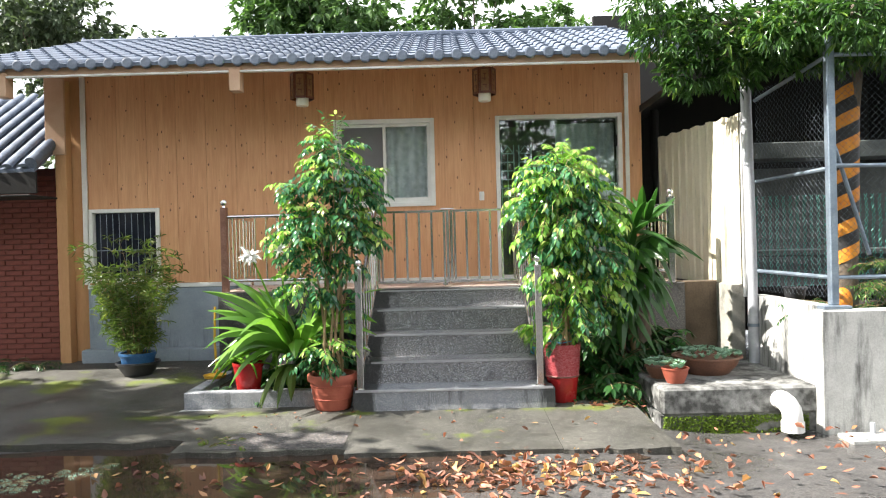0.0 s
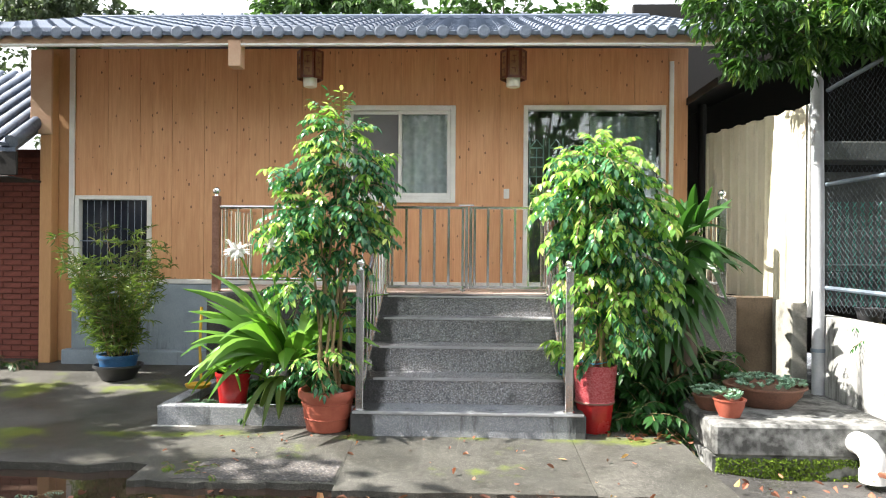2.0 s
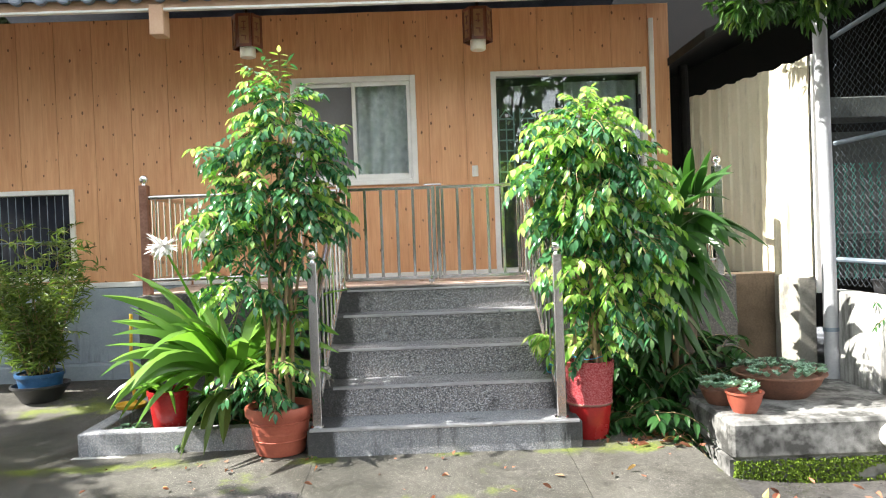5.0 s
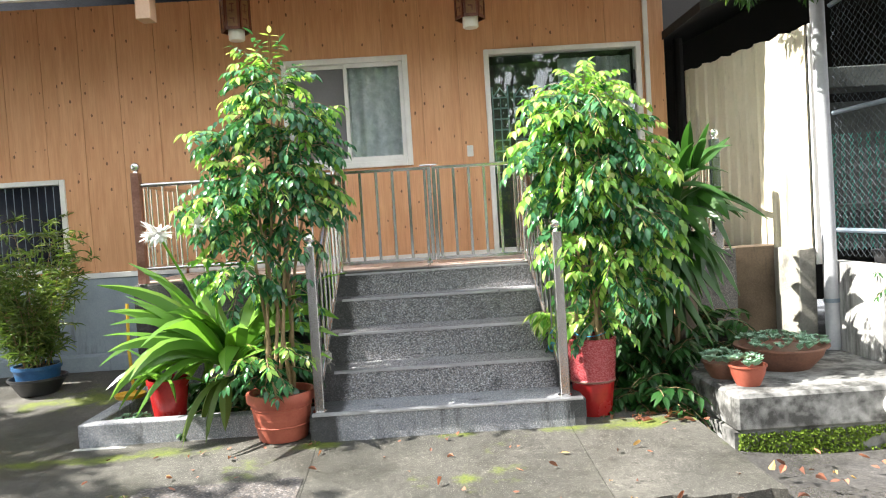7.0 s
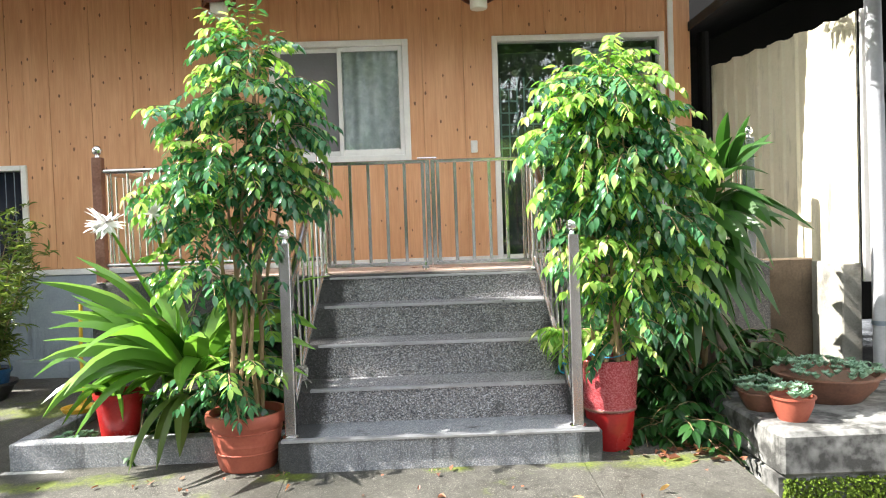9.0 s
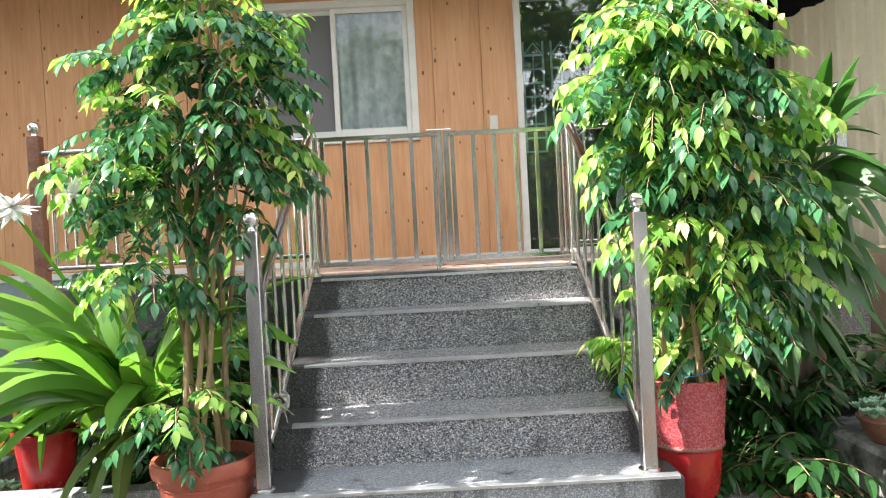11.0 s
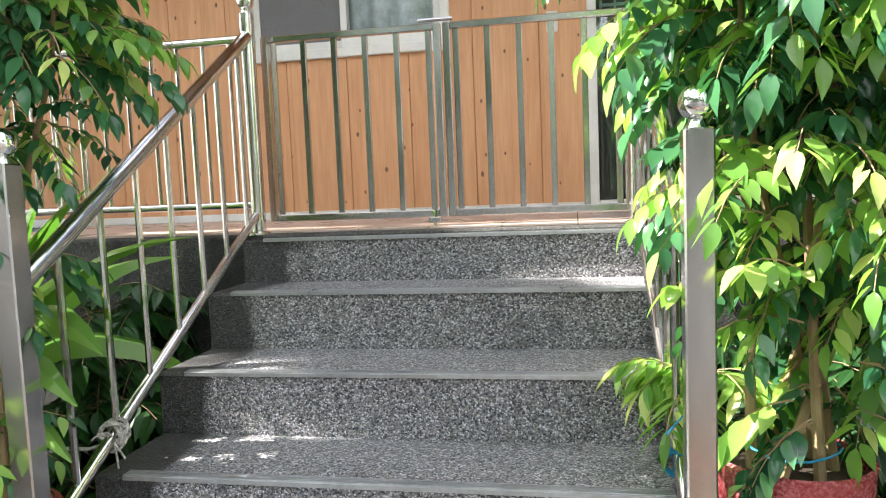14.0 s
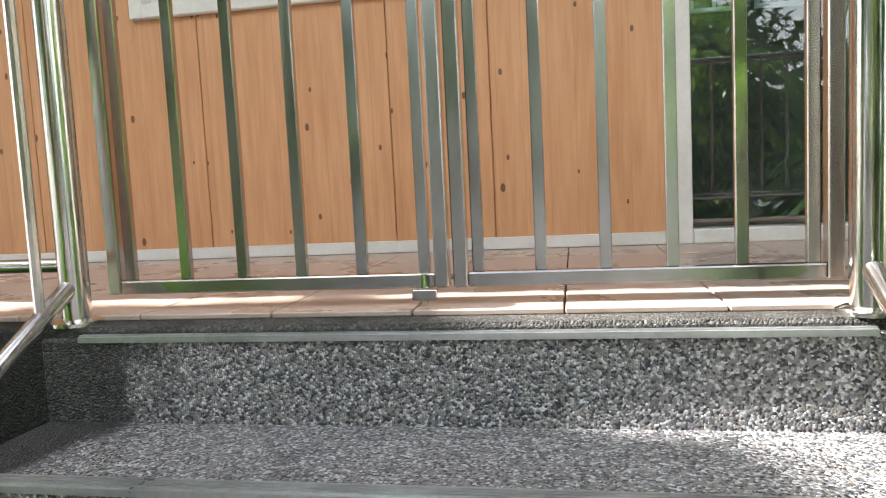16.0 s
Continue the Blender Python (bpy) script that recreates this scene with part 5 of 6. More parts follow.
fern_bed("ground_cover", "low green plants under the lilies", [(-1.4, 7.1, 0.13, 0.22, 26), (-1.75, 7.08, 0.13, 0.15, 14), (-1.2, 7.3, 0.13, 0.2, 20), (-0.95, 7.5, 0.13, 0.2, 24)], M_FERN, 0.05, 0.17, "plants", 0.5)
fern_bed("weed", "small weeds by the brick wall", [(-5.2, 8.75, 0.18, 0.35, 26), (-4.7, 8.85, 0.18, 0.2, 14)], M_FERN, 0.05, 0.2, "weeds")
fern_bed("weed", "fine-leaved weeds growing beside the puddle", [(-2.78, 5.20, -0.05, 0.18, 90), (-2.45, 5.42, -0.05, 0.10, 36), (-2.95, 4.9, -0.05, 0.14, 40)], M_SUCC, 0.022, 0.10, "weeds")
fern_bed("weed", "tufts of weed in the cracks by the planter", [(-1.75, 5.9, 0.02, 0.1, 10), (-0.75, 6.66, 0.05, 0.05, 8), (0.1, 6.66, 0.05, 0.06, 6), (-1.6, 5.85, 0.02, 0.12, 8)], M_MOSS, 0.025, 0.07, "weeds")


def rosettes(g, cx, cy, z, rx, ry, n):
    for k in range(n):
        r, w = math.sqrt(random.random()), rnd(0, 6.28)
        px, py, pz = cx + rx * r * math.cos(w), cy + ry * r * math.sin(w), z + 0.035 * (1 - r * r) + rnd(0, 0.02)
        tilt = Vector((math.cos(w) * r * 0.8, math.sin(w) * r * 0.8, 1)).normalized()
        for q in range(8):
            a = 2 * math.pi * q / 8 + rnd(-.2, .2)
            d = (Vector((math.cos(a), math.sin(a), 0.45)) + tilt * 0.3).normalized()
            g.leaf((px, py, pz), d, d.cross(Vector((0, 0, 1))), rnd(0.030, 0.045), 0.024, -0.2, 0.1)


LEDGE_Z = 0.245
for cx, cy, r, h, m, lb in ((2.40, 7.05, 0.30, 0.16, M_BROWNPOT, "wide brown bowl full of pale green succulents"), (1.98, 6.62, 0.115, 0.13, M_TERRA, "small terracotta pot full of pale succulents"), (1.93, 6.86, 0.14, 0.11, M_BROWNPOT, "shallow brown bowl with succulents")):
    t = thing("succulent_bowl" if r > 0.12 else "succulent_pot", (cx, cy, LEDGE_Z), lb, "potted plant")
    part("bowl", Geo().lathe(cx, cy, [(0.001, LEDGE_Z), (r * 0.62, LEDGE_Z), (r * 0.88, LEDGE_Z + h * 0.55), (r * 0.95, LEDGE_Z + h * 0.9), (r * 1.02, LEDGE_Z + h * 0.92), (r * 1.02, LEDGE_Z + h), (r * 0.92, LEDGE_Z + h), (r * 0.85, LEDGE_Z + h * 0.8), (0.001, LEDGE_Z + h * 0.85)], 36), m, t, "", True)
    g = Geo()
    rosettes(g, cx, cy, LEDGE_Z + h, r * 1.0, r * 1.0, int(900 * r * r) + 16)
    tagged(part("rosette_mass", g, M_SUCC, t), kind="stuff")
t = thing("succulent_patch", (-2.0, 7.05, 0.13), "pale succulents creeping in the planter bed", "plant")
g = Geo()
rosettes(g, -2.02, 7.08, 0.135, 0.16, 0.09, 26)
tagged(part("rosette_mass", g, M_SUCC, t), kind="stuff")

# ---- ledge, right-hand wall, fence and shed ----
ledge = structure("ledge", Geo().box(1.79, 3.06, 6.36, 7.72, 0.02, LEDGE_Z, 0.02), M_GRIMY, "stained concrete ledge before the fence", "ledge")
structure("ledge_foot", Geo().box(1.78, 3.05, 6.38, 7.70, -0.3, 0.019), M_GRIMY, "damp base under the ledge", "ledge")
g = Geo()
for k in range(2600):
    x, z = rnd(1.80, 2.98), rnd(-0.13, 0.015)
    if noise.noise((x * 4, z * 9, 1)) > -0.25 or z > -0.02:
        d = Vector((rnd(-0.6, 0.6), -1, rnd(-0.7, 0.4))).normalized()
        g.leaf((x, 6.378, z), d, d.cross(Vector((rnd(-1, 1), 0, 1))), rnd(0.012, 0.028), 0.014, 0.3, 0.1)
tagged(link("moss", g, M_MOSS, None), "thick yellow-green moss under the ledge", "moss", kind="stuff")
white_wall = structure("wall_low", Geo().box(3.06, 3.20, 6.42, 7.66, -0.3, 0.90, 0.01), M_CONCW, "low whitewashed concrete wall in sunlight", "wall")
structure("wall_low_front", Geo().box(3.045, 6.5, 6.26, 6.415, -0.3, 0.865, 0.012), M_CONCW, "low whitewashed wall with black mould stains", "wall")
structure("wall_brown", Geo().box(2.52, 2.98, 8.15, 8.30, 0.0, 1.02, 0.01), M_BROWNW, "dark brown wall with darker runs under the sheet fence", "wall")
structure("wall_brown_side", Geo().box(2.90, 3.04, 7.74, 8.148, 0.0, 1.0, 0.01), M_CONC, "peeling wall end under the sheet fence", "wall")

fence = thing("sheet_fence", (2.7, 8.1, 1.0), "cream corrugated metal sheet fence", "fence")
g = Geo()
n = 120
a, b = Vector((2.70, 9.40, 0)), Vector((3.00, 7.68, 0))
nrm = Vector((-(b - a).normalized().y, (b - a).normalized().x, 0)) * -1
for i in range(n + 1):
    u = i / n
    ph = (u * 11) % 1
    w = 0.018 if ph < 0.22 else 0.0
    p = a.lerp(b, u) + nrm * w
    top = 2.72 - 0.02 * u + 0.01 * math.sin(u * 40)
    g.v += [(p.x, p.y, 1.0), (p.x, p.y, top), (p.x + 0.006, p.y, 1.0), (p.x + 0.006, p.y, top)]
for i in range(n):
    k = 4 * i
    g.f += [(k, k + 4, k + 5, k + 1), (k + 2, k + 3, k + 7, k + 6), (k + 1, k + 5, k + 7, k + 3)]
part("sheet", g, M_FENCE, fence)
# White strip stands for the sunlit end of the cream sheet.
part("sunlit_end", Geo().box(2.975, 3.025, 7.60, 7.625, 0.88, 2.70, 0.003), M_WHITE, fence, "end strip in white for the sunlit part of the sheet")
pole = thing("fence_pole", (3.06, 7.45, LEDGE_Z), "tall grey pipe pole at the fence corner", "pole")
part("pipe", Geo().tube([(3.02, 7.50, LEDGE_Z), (3.01, 7.50, 1.6), (2.985, 7.50, 3.2)], 0.050, 18), M_PIPE, pole, "", True)
part("clamp", Geo().lathe(3.017, 7.50, [(0.050, 0.60), (0.057, 0.60), (0.057, 0.63), (0.050, 0.63)], 18), M_GALV, pole, "", True)

# chain-link fence on the low wall
CX, CY = 3.22, 6.40
clf = thing("chain_link_fence", (CX, CY, 0.87), "galvanised chain-link fence on the low wall", "fence")
part("corner_post", Geo().box(CX - 0.034, CX + 0.034, CY - 0.034, CY + 0.034, 0.895, 3.1, 0.008), M_GALV, clf)
part("base_plate", Geo().box(CX - 0.13, CX + 0.10, CY - 0.10, CY + 0.02, 0.867, 0.894, 0.004), M_GALV, clf)


def fence_bay(p0, p1, z0, z1, rails):
    p0, p1 = Vector((*p0, 0)), Vector((*p1, 0))
    for za, zb in rails:
        part("rail", Geo().tube([p0 + Vector((0, 0, za)), p1 + Vector((0, 0, zb))], 0.018, 8), M_GALV, clf, "", True)
    ln = (p1 - p0).length
    step, g = 0.055, Geo()
    m = int(ln / step)
    rows = int((z1 - z0) / step)
    side = (p1 - p0).normalized().cross(Vector((0, 0, 1)))
    for i in range(m):
        pts = []
        for j in range(rows + 1):
            q = p0.lerp(p1, (i + (j % 2)) / m) + Vector((0, 0, z0 + j * step)) + side * (0.003 if j % 2 else -0.003)
            pts.append(q)
        g.tube(pts, 0.0017, 3, False)
        pts2 = [p0.lerp(p1, (i + ((j + 1) % 2)) / m) + Vector((0, 0, z0 + j * step)) - side * (0.003 if j % 2 else -0.003) for j in range(rows + 1)]
        g.tube(pts2, 0.0017, 3, False)
    tagged(part("mesh", g, M_WIRE, clf, "diamond wire mesh"), kind="stuff")


fence_bay((3.05, 7.44), (CX, CY), 0.95, 2.9, ((2.78, 2.95), (2.0, 2.02), (1.14, 1.12)))
fence_bay((CX + 0.02, CY), (5.4, CY + 0.05), 0.90, 2.9, ((2.95, 2.95), (2.04, 2.02), (1.12, 1.12)))
part("brace", Geo().tube([(CX + 0.05, CY + 0.03, 2.2), (3.55, CY + 0.05, 1.3)], 0.018, 8), M_GALV, clf, "", True)

# dark shed roof, posts and things behind the fence
shed = thing("lean_to_shed", (4.2, 9.0, 0.0), "dark open shed with a black sloping roof", "shed")
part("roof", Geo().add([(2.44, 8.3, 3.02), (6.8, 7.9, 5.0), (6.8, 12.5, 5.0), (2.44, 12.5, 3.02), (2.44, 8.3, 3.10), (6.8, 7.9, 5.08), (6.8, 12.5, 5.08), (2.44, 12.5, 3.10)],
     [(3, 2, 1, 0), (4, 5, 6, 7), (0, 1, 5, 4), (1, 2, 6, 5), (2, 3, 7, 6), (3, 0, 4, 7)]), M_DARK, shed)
# Near-black back and side walls added to fill the shed's dark gap.
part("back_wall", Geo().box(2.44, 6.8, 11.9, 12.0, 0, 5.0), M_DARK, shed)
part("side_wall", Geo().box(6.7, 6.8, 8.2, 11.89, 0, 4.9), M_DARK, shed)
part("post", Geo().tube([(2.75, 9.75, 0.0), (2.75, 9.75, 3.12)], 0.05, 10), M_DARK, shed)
part("shelf", Geo().box(3.3, 5.2, 8.25, 8.60, 2.30, 2.48, 0.01), M_GALVROOF, shed, "sheet-metal shelf box, coloured dark for the shade over it")
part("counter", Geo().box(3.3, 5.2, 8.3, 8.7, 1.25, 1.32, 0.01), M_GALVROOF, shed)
part("back_board", Geo().box(3.3, 5.4, 8.72, 8.76, 0.9, 2.24, 0.004), M_GALVROOF, shed, "weathered board, coloured dark for the shade over it")
net = thing("green_net", (3.5, 7.9, 0.9), "green wire netting hung behind the fence", "net")
g = Geo()
for i in range(26):
    for k in (0, 1):
        g.tube([(3.22 + 0.07 * i + 0.035 * ((j + k) % 2), 7.9 + 0.01 * math.sin(i + j), 0.95 + 0.055 * j) for j in range(18)], 0.0042, 3, False)
part("netting", g, M_GREENW, net)
bed = structure("planting_bed", Geo().box(3.205, 6.5, 6.42, 7.8, -0.2, 0.80), M_SOIL, "raised soil bed behind the low wall", "soil")
fern_bed("weed", "mixed weeds growing along the low wall top", [(3.3, 6.75, 0.8, 0.08, 12), (3.32, 7.1, 0.8, 0.1, 14), (3.62, 6.6, 0.8, 0.15, 22), (3.95, 6.7, 0.8, 0.2, 26), (3.4, 7.3, 0.8, 0.1, 12)], M_FERN, 0.05, 0.24, "weeds")
fern_bed("shrub", "small dark green shrub behind the wire", [(3.75, 6.75, 1.0, 0.16, 50), (3.85, 6.8, 1.2, 0.15, 40)], M_TREE, 0.05, 0.22)
pk = thing("orange_gourd", (3.40, 6.60, 0.80), "orange ribbed gourd lying behind the wire", "gourd")
part("gourd", Geo().lathe(3.40, 6.60, [(0.001, 0.80), (0.05, 0.805), (0.075, 0.86), (0.08, 0.92), (0.06, 0.99), (0.02, 1.02), (0.001, 1.02)], 18), M_ORANGE, pk, "", True)
bpot = thing("black_pot", (3.30, 7.25, 0.80), "small black plastic plant pot", "pot")
part("pot", Geo().lathe(3.32, 7.28, [(0.001, 0.80), (0.07, 0.80), (0.10, 0.97), (0.11, 0.97), (0.11, 0.99), (0.095, 0.99), (0.085, 0.93), (0.001, 0.93)], 20), M_BLACKPOT, bpot, "", True)

# striped tree trunk and the overhanging tree
TX, TY = 3.60, 6.95
trunk_pts = [Vector((TX, TY, 0.7)), Vector((TX + 0.02, TY, 1.5)), Vector((TX + 0.05, TY, 2.4)), Vector((TX + 0.12, TY - 0.05, 3.4)), Vector((TX + 0.2, TY - 0.1, 4.6)), Vector((TX + 0.1, TY - 0.2, 6.0))]
tree = thing("roadside_tree", (TX, TY, 0.7), "leafy tree with an orange and black striped trunk", "tree")
part("trunk", Geo().tube(trunk_pts, [0.12, 0.105, 0.10, 0.10, 0.085, 0.05], 14), M_BARK, tree, "", True)


def spiral_band(material, phase, label):
    g = Geo()
    n = 60
    for i in range(n + 1):
        u = i / n
        for q in (0, 1):
            w = 2 * math.pi * u
            z = 1.0 + phase + u * 0.34 + q * 0.12
            g.v.append((TX + 0.02 * (z - 0.7) / 0.8 + 0.116 * math.cos(w), TY + 0.116 * math.sin(w), z))
    for i in range(n):
        g.f.append((2 * i, 2 * i + 2, 2 * i + 3, 2 * i + 1))
    part("painted_band", g, material, tree, label, True)


for k in range(7):
    spiral_band(M_ORANGE, 0.24 * k, "orange stripe")
    spiral_band(M_BLACKP, 0.24 * k + 0.12, "black stripe")


def crown(t, clumps, material, leaf_len, width, per, seed, name="crown", spread=1.0, limbs_from=None, label=""):
    g, lb = Geo(), Geo()
    for cx, cy, cz, r in clumps:
        if limbs_from is not None:
            a, c = Vector(limbs_from), Vector((cx, cy, cz))
            m = a.lerp(c, 0.55) + Vector((0, 0, 0.25 * r))
            lb.tube([a, a.lerp(m, 0.5), m, c], [0.05, 0.04, 0.025, 0.01], 6)
        for k in range(per):
            u, w = rnd(-1, 1), rnd(0, 6.28)
            q = math.sqrt(max(0, 1 - u * u))
            rad = r * (0.45 + 0.6 * random.random() ** 0.7)
            o = Vector((q * math.cos(w), q * math.sin(w), u * 0.75))
            p = Vector((cx, cy, cz)) + o * rad
            for e in range(5):
                d = (o * 0.6 + Vector((rnd(-1, 1), rnd(-1, 1), rnd(-1.1, 0.3)))).normalized()
                s = d.cross(Vector((rnd(-.6, .6), rnd(-.6, .6), 1)))
                g.leaf(p, d, s, leaf_len * rnd(0.7, 1.3), leaf_len * width, rnd(0.1, 0.4), 0.08)
    if lb.v:
        tagged(part("limb_mass", lb, M_BARK, t, "", True), kind="stuff")
    part(name, g, material, t, label)


crown(tree, [(2.15, 7.0, 3.28, 0.34), (2.0, 7.05, 3.65, 0.38), (2.5, 6.9, 3.25, 0.36), (3.4, 6.7, 3.12, 0.34), (3.05, 6.8, 3.12, 0.3), (4.2, 6.6, 3.0, 0.36), (4.7, 6.6, 3.05, 0.4), (3.28, 6.15, 3.2, 0.34), (3.7, 6.2, 3.12, 0.36), (4.2, 6.2, 3.2, 0.4), (2.95, 6.45, 3.22, 0.28), (2.85, 7.1, 3.30, 0.42), (2.35, 7.5, 3.8, 0.5), (3.2, 7.0, 3.35, 0.42), (3.6, 6.9, 3.40, 0.45), (4.0, 7.0, 3.35, 0.45), (2.9, 7.3, 3.8, 0.55), (3.5, 7.2, 3.9, 0.6), (4.4, 7.0, 3.6, 0.55), (4.2, 7.3, 4.2, 0.7), (2.6, 7.4, 4.4, 0.7), (3.3, 7.4, 4.6, 0.8), (4.9, 7.2, 3.9, 0.7), (3.9, 7.4, 5.2, 0.9), (2.3, 7.05, 2.98, 0.26), (2.7, 6.95, 3.0, 0.28), (3.9, 6.6, 3.1, 0.35), (4.5, 6.7, 3.2, 0.4)], M_TREE, 0.105, 0.27, 115, 3, "crown", 1, (TX + 0.13, TY - 0.07, 3.5))


def far_tree(x, y, z0, h, r, material, label, n=16, per=90, leaf=0.22, seed=0):
    t = thing("far_tree", (x, y, z0), label, "tree")
    part("trunk", Geo().tube([(x, y, z0), (x + 0.1, y, z0 + h * 0.4), (x - 0.1, y, z0 + h * 0.75)], [0.3, 0.22, 0.1], 10), M_BARK, t, "", True)
    cl = []
    for k in range(n):
        w, u = rnd(0, 6.28), rnd(0, 1)
        cl.append((x + r * (1 - 0.5 * u) * math.cos(w) * rnd(0.3, 1), y + r * 0.7 * math.sin(w) * rnd(0.3, 1), z0 + h * (0.45 + 0.5 * u), r * rnd(0.28, 0.48)))
    crown(t, cl, material, leaf, 0.55, per, seed, "crown", 1, (x, y, z0 + h * 0.4))


far_tree(-2.5, 17.5, 0, 8.0, 2.4, M_FAR, "tall bright green tree behind the roof", 20, 150, 0.2)
far_tree(0.9, 18.5, 0, 8.8, 2.2, M_FAR, "tall green tree with open crown behind the roof", 16, 80, 0.2)
far_tree(-9.3, 19.0, 0, 7.9, 2.6, M_FARD, "hazy grey-green tree in the distance", 18, 110, 0.2)
far_tree(3.2, 20.0, 0, 8.4, 1.5, M_FAR, "light green tree in the distance", 9, 80, 0.2)

# ---- brick house on the left ----
PLAN[:] = [1.0, -0.27, 0.30, 1.03]
nb = thing("brick_outhouse", (-6.5, 9.3, 0.1), "low red brick outhouse with a tiled roof", "outhouse")
wall_b = part("brick_wall", Geo().box(-9.0, -4.46, 9.18, 9.40, 0.0, 2.5), M_MORTAR, nb)
brick_me = bpy.data.meshes.new("brick")
gb = Geo().box(-0.105, 0.105, -0.012, 0.03, -0.027, 0.027, 0.003)
brick_me.from_pydata(gb.v, [], gb.f)
brick_me.materials.append(M_BRICK)
rest = Geo()
n_b = 0
for row in range(36):
    z = 0.14 + 0.064 * row
    x = -4.57 - (0.11 if row % 2 else 0)
    while x > -8.9:
        if x > -6.1 and n_b < 296:
            ob = new("brick", brick_me)
            ob.parent = wall_b
            ob.location = fit((x + rnd(-.002, .002), 9.176 + rnd(-0.002, 0.002), z)) - nb.location
            n_b += 1
        else:
            rest.box(x - 0.105, x + 0.105, 9.166, 9.20, z - 0.027, z + 0.027)
        x -= 0.221
tagged(part("brick_courses", rest, M_BRICK, wall_b), kind="stuff")
na, nbv = Vector((0, 8.45, 2.42)), Vector((0, 10.4, 3.62))
nd = (nbv - na)
nn = Vector((0, -nd.z, nd.y)).normalized()
nroof = part("roof", Geo().add([(-9.5, na.y, na.z - 0.04), (-4.42, na.y, na.z - 0.04), (-4.42, nbv.y, nbv.z - 0.04), (-9.5, nbv.y, nbv.z - 0.04), (-9.5, na.y, na.z), (-4.42, na.y, na.z), (-4.42, nbv.y, nbv.z), (-9.5, nbv.y, nbv.z)],
             [(3, 2, 1, 0), (4, 5, 6, 7), (0, 1, 5, 4), (1, 2, 6, 5), (2, 3, 7, 6), (3, 0, 4, 7)]), M_TILE, nb, "grey tiled roof")
for i in range(12):
    for j in range(9):
        ob = new("tile", tile_me)
        ob.parent = nroof
        ob.location = fit(Vector((-4.55 - 0.19 * i, na.y, na.z)) + nd * (j / 9) + nn * 0.01) - nb.location
        ob.rotation_euler = (math.atan2(nd.z, nd.y) - math.atan2(slope_v.z, slope_v.y), 0, 0)
        ob.scale = (1.2, nd.length / 9 / row_len, 1.0)
part("fascia", Geo().box(-9.5, -4.40, 8.44, 8.47, 2.14, 2.38, 0.005), M_DARK, nb, "dark weathered fascia")
part("flashing", Geo().box(-9.5, -4.40, 8.30, 8.90, 2.10, 2.12, 0.004), M_DARK, nb, "grey sheet flashing")
part("hip_tiles", Geo().tube([(-4.45, na.y - 0.02, na.z + 0.06), (-4.45, nbv.y, nbv.z + 0.05)], 0.07, 10), M_TILE, nb, "", True)

# ---- drain elbow, rope, fallen leaves ----
PLAN[:] = [1.02, 0.0, 0.05, 1.0]
el = thing("drain_elbow", (2.62, 6.25, -0.1), "white plastic drain elbow sticking out of the ledge", "pipe")
arc = [Vector((2.74, 6.42, 0.135)), Vector((2.75, 6.32, 0.14)), Vector((2.76, 6.26, 0.125)), Vector((2.775, 6.225, 0.08)), Vector((2.78, 6.215, 0.02)), Vector((2.78, 6.215, -0.04))]
part("elbow", Geo().tube(arc, 0.078, 18), M_PVC, el, "", True)
part("socket", Geo().tube([Vector((2.78, 6.215, -0.01)), Vector((2.78, 6.215, -0.09))], 0.088, 18), M_PVC, el, "", True)
plate = thing("cover_plate", (3.5, 6.1, -0.13), "pale concrete cover plate at the foot of the wall", "cover plate")
part("plate", Geo().box(3.12, 3.95, 5.96, 6.20, -0.16, -0.105, 0.008), M_CONCW, plate)
part("pipe_stub", Geo().tube([(3.38, 6.16, -0.11), (3.38, 6.16, -0.02)], 0.02, 10), M_PIPE, plate, "short grey pipe stub", True)
rope = thing("rope_knot", (-0.70, 7.05, 0.5), "frayed grey rope knotted round the railing", "rope")
g = Geo()
for k in range(5):
    ph = rnd(0, 6)
    g.tube([(-0.70 + 0.035 * math.cos(w * 0.55 + ph), 7.04 + 0.022 * math.sin(w * 0.6 + k), 0.51 + 0.03 * math.sin(w * 0.55 + ph) + 0.006 * k) for w in range(14)], 0.006, 6)
g.tube([(-0.70, 7.04, 0.50), (-0.78, 7.03, 0.48), (-0.86, 7.0, 0.49), (-0.93, 6.95, 0.46)], 0.006, 6)
for k in range(4):
    g.tube(path((-0.70, 7.03, 0.51), (rnd(-1, 1), -0.6, rnd(-0.2, 0.8)), 0.09, 5, (0, 0, -1.2), 0.2), 0.003, 5)
part("rope", g, M_ROPE, rope)

g = Geo()


def litter(x, y, z, big=1.0):
    w = rnd(0, 6.28)
    d = Vector((math.cos(w), math.sin(w), rnd(-0.1, 0.25)))
    g.leaf((x, y, z + 0.006), d, d.cross(Vector((rnd(-.4, .4), rnd(-.4, .4), 1))), rnd(0.03, 0.10) * big, rnd(0.018, 0.045) * big, rnd(-0.5, 0.5), rnd(-0.1, 0.4))


for k in range(430):
    x = random.gauss(0.60, 0.62)
    y = random.gauss(5.12, 0.24)
    litter(x, y, max(road_z(x, y), -0.038))
for k in range(260):
    x = rnd(-2.6, 3.4)
    y = rnd(4.2, 5.6) if x < 1.6 else rnd(4.6, 6.1)
    litter(x, y, max(road_z(x, y), -0.038))
for k in range(70):
    x, y = random.gauss(1.5, 0.14), random.gauss(6.75, 0.12)
    litter(x, y, apron_z(x, y))
for k in range(40):
    x, y = rnd(-2.2, 1.5), rnd(5.7, 6.6)
    litter(x, y, apron_z(x, y) + 0.01, 0.6)
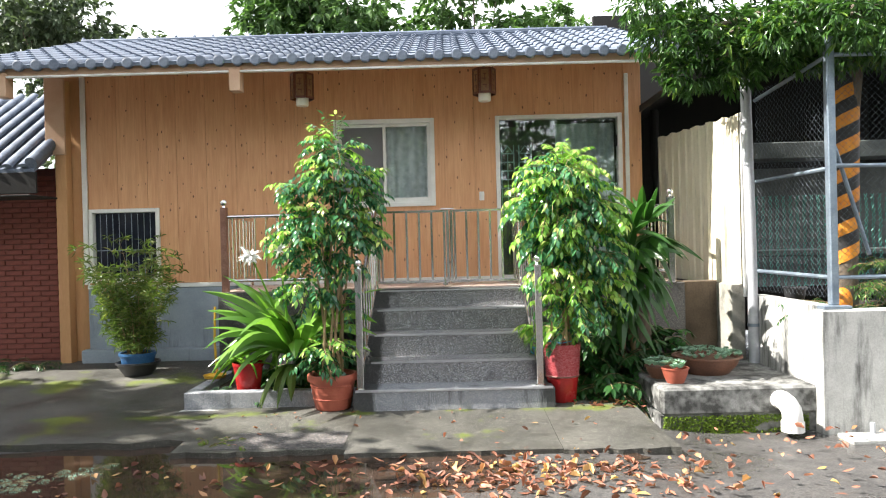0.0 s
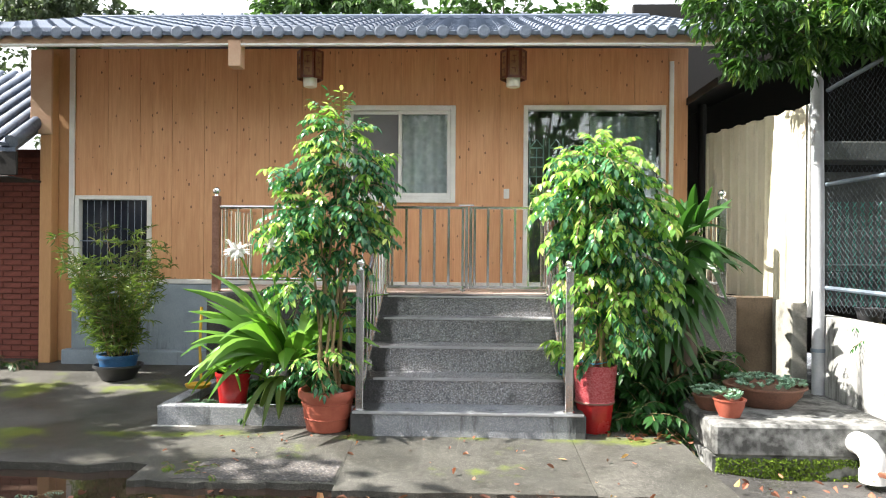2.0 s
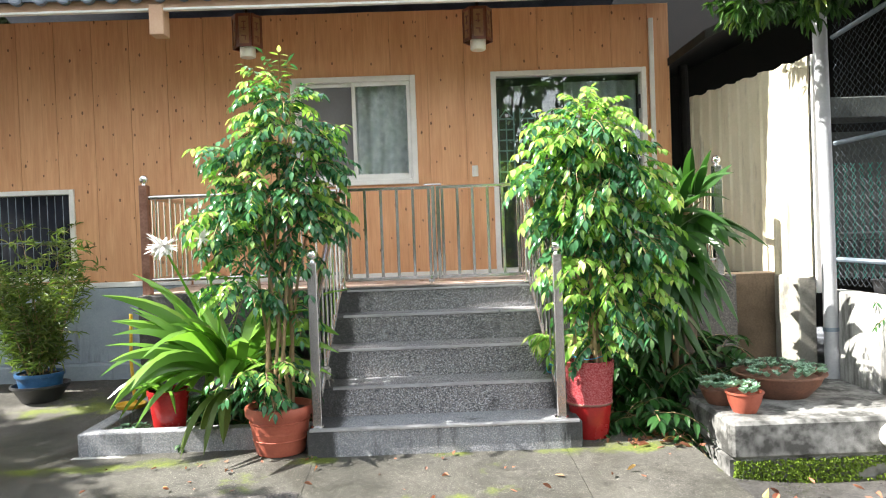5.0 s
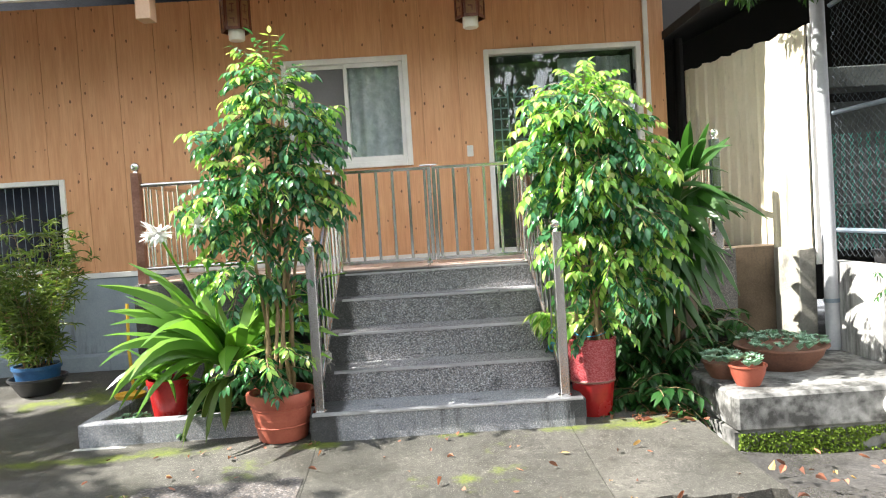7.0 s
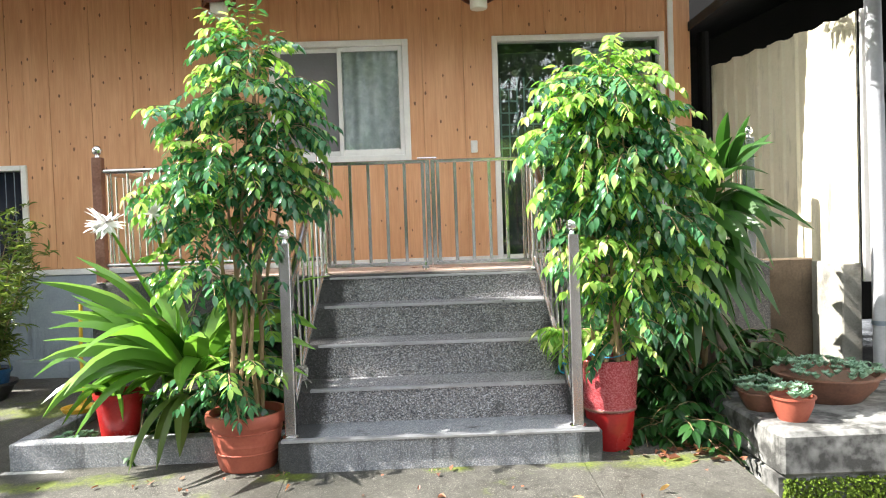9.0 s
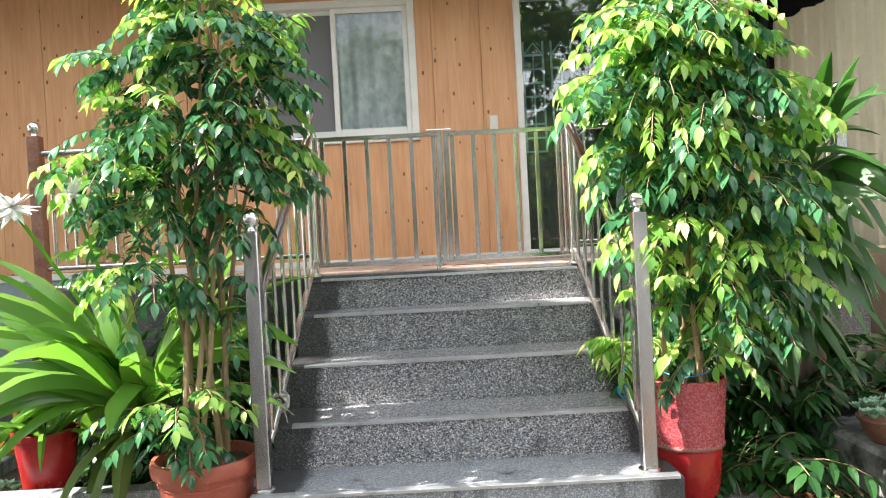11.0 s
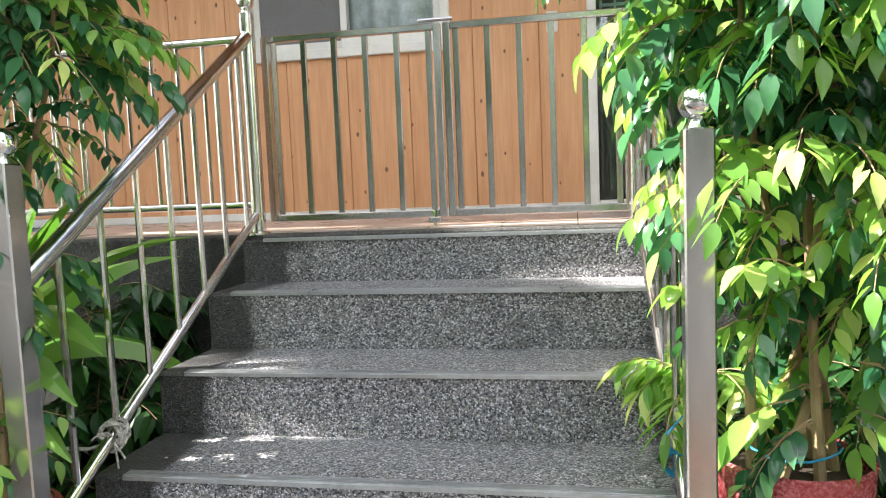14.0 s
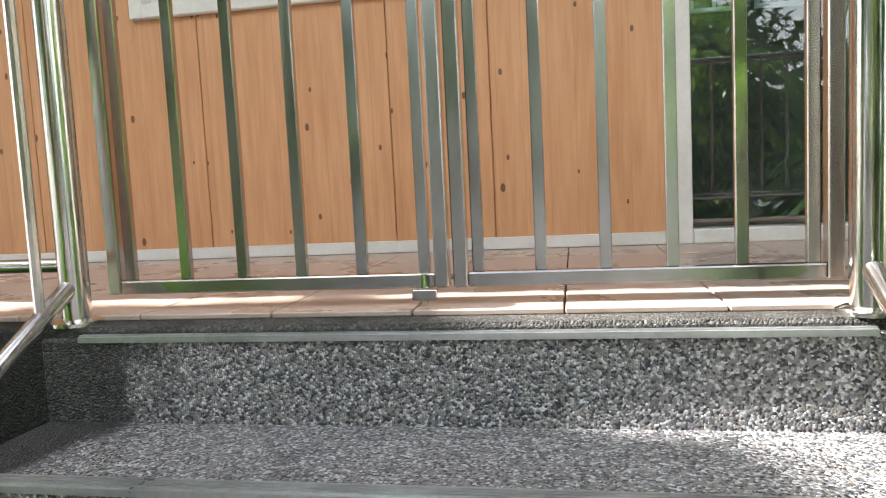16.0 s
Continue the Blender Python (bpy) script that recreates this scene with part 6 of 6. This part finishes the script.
for k in range(30):
    litter(-0.965 + rnd(-.15, .15), 6.80 + rnd(-.15, .15), 0.335, 0.8)
tagged(link("fallen_leaves", g, M_FALLEN, None), "brown and yellow fallen leaves on the wet ground", "leaves", kind="stuff")

# ---- what closes the place behind the walker ----
for x, y, h, r in ((-15.0, -1.5, 8.5, 3.2), (-12.0, -5.5, 9.0, 3.2), (-7.0, -7.0, 9.0, 3.0), (-2.0, -7.5, 9.5, 3.0), (2.5, -7.5, 10.0, 3.2), (7.5, -6.5, 9.5, 3.0), (11.5, 0.5, 8.5, 2.8)):
    far_tree(x, y, -1.0, h, r, M_FAR, "green roadside tree across the road", 18, 70, 0.28)
# Unseen tree added for the ground shade; small high clumps dapple the steps.
sh = thing("shade_tree", (-8.9, 6.5, 0), "unseen leafy tree added to cast shade", "tree")
part("trunk", Geo().tube([(-8.9, 6.5, 0), (-8.85, 6.5, 2.6), (-8.9, 6.5, 4.8)], [0.25, 0.2, 0.1], 12), M_BARK, sh, "", True)
crown(sh, [(-8.2, 6.65, 9.75, 0.26), (-8.2, 6.9, 10.2, 0.26), (-8.2, 7.2, 9.25, 0.28), (-8.2, 7.25, 9.8, 0.24), (-8.2, 7.25, 8.2, 0.42)] + [(-8.8 + rnd(-1.6, 1.4), 6.5 + rnd(-1.0, 0.9), 5.4 + rnd(-1.1, 1.3), rnd(0.5, 0.85)) for k in range(24)], M_TREE, 0.16, 0.5, 110, 5, "crown", 1, (-8.85, 6.5, 3.4))
# Unseen trees added to shade the road and cut its bounce on the wall.
for tx, ty in ((-8.0, 4.2), (-7.8, 1.2), (-7.8, -1.8)):
    lane = thing("shade_tree", (tx, ty, -0.03), "unseen leafy tree added to cast shade", "tree")
    part("trunk", Geo().tube([(tx, ty, -0.03), (tx + 0.06, ty, 2.6), (tx, ty, 4.8)], [0.25, 0.2, 0.1], 12), M_BARK, lane, "", True)
    crown(lane, [(tx + rnd(-1.6, 2.2), ty + rnd(-1.3, 0.9), rnd(4.2, 6.8), rnd(0.6, 0.9)) for k in range(20)], M_TREE, 0.18, 0.5, 60, 5, "crown", 1, (tx, ty, 3.4))
for k in range(9):
    far_tree(-9.0 + 2.4 * k, -4.6 + rnd(-0.6, 0.6), -0.8, rnd(3.6, 4.8), 1.7, M_FAR, "dense green bushes across the road", 9, 55, 0.22)
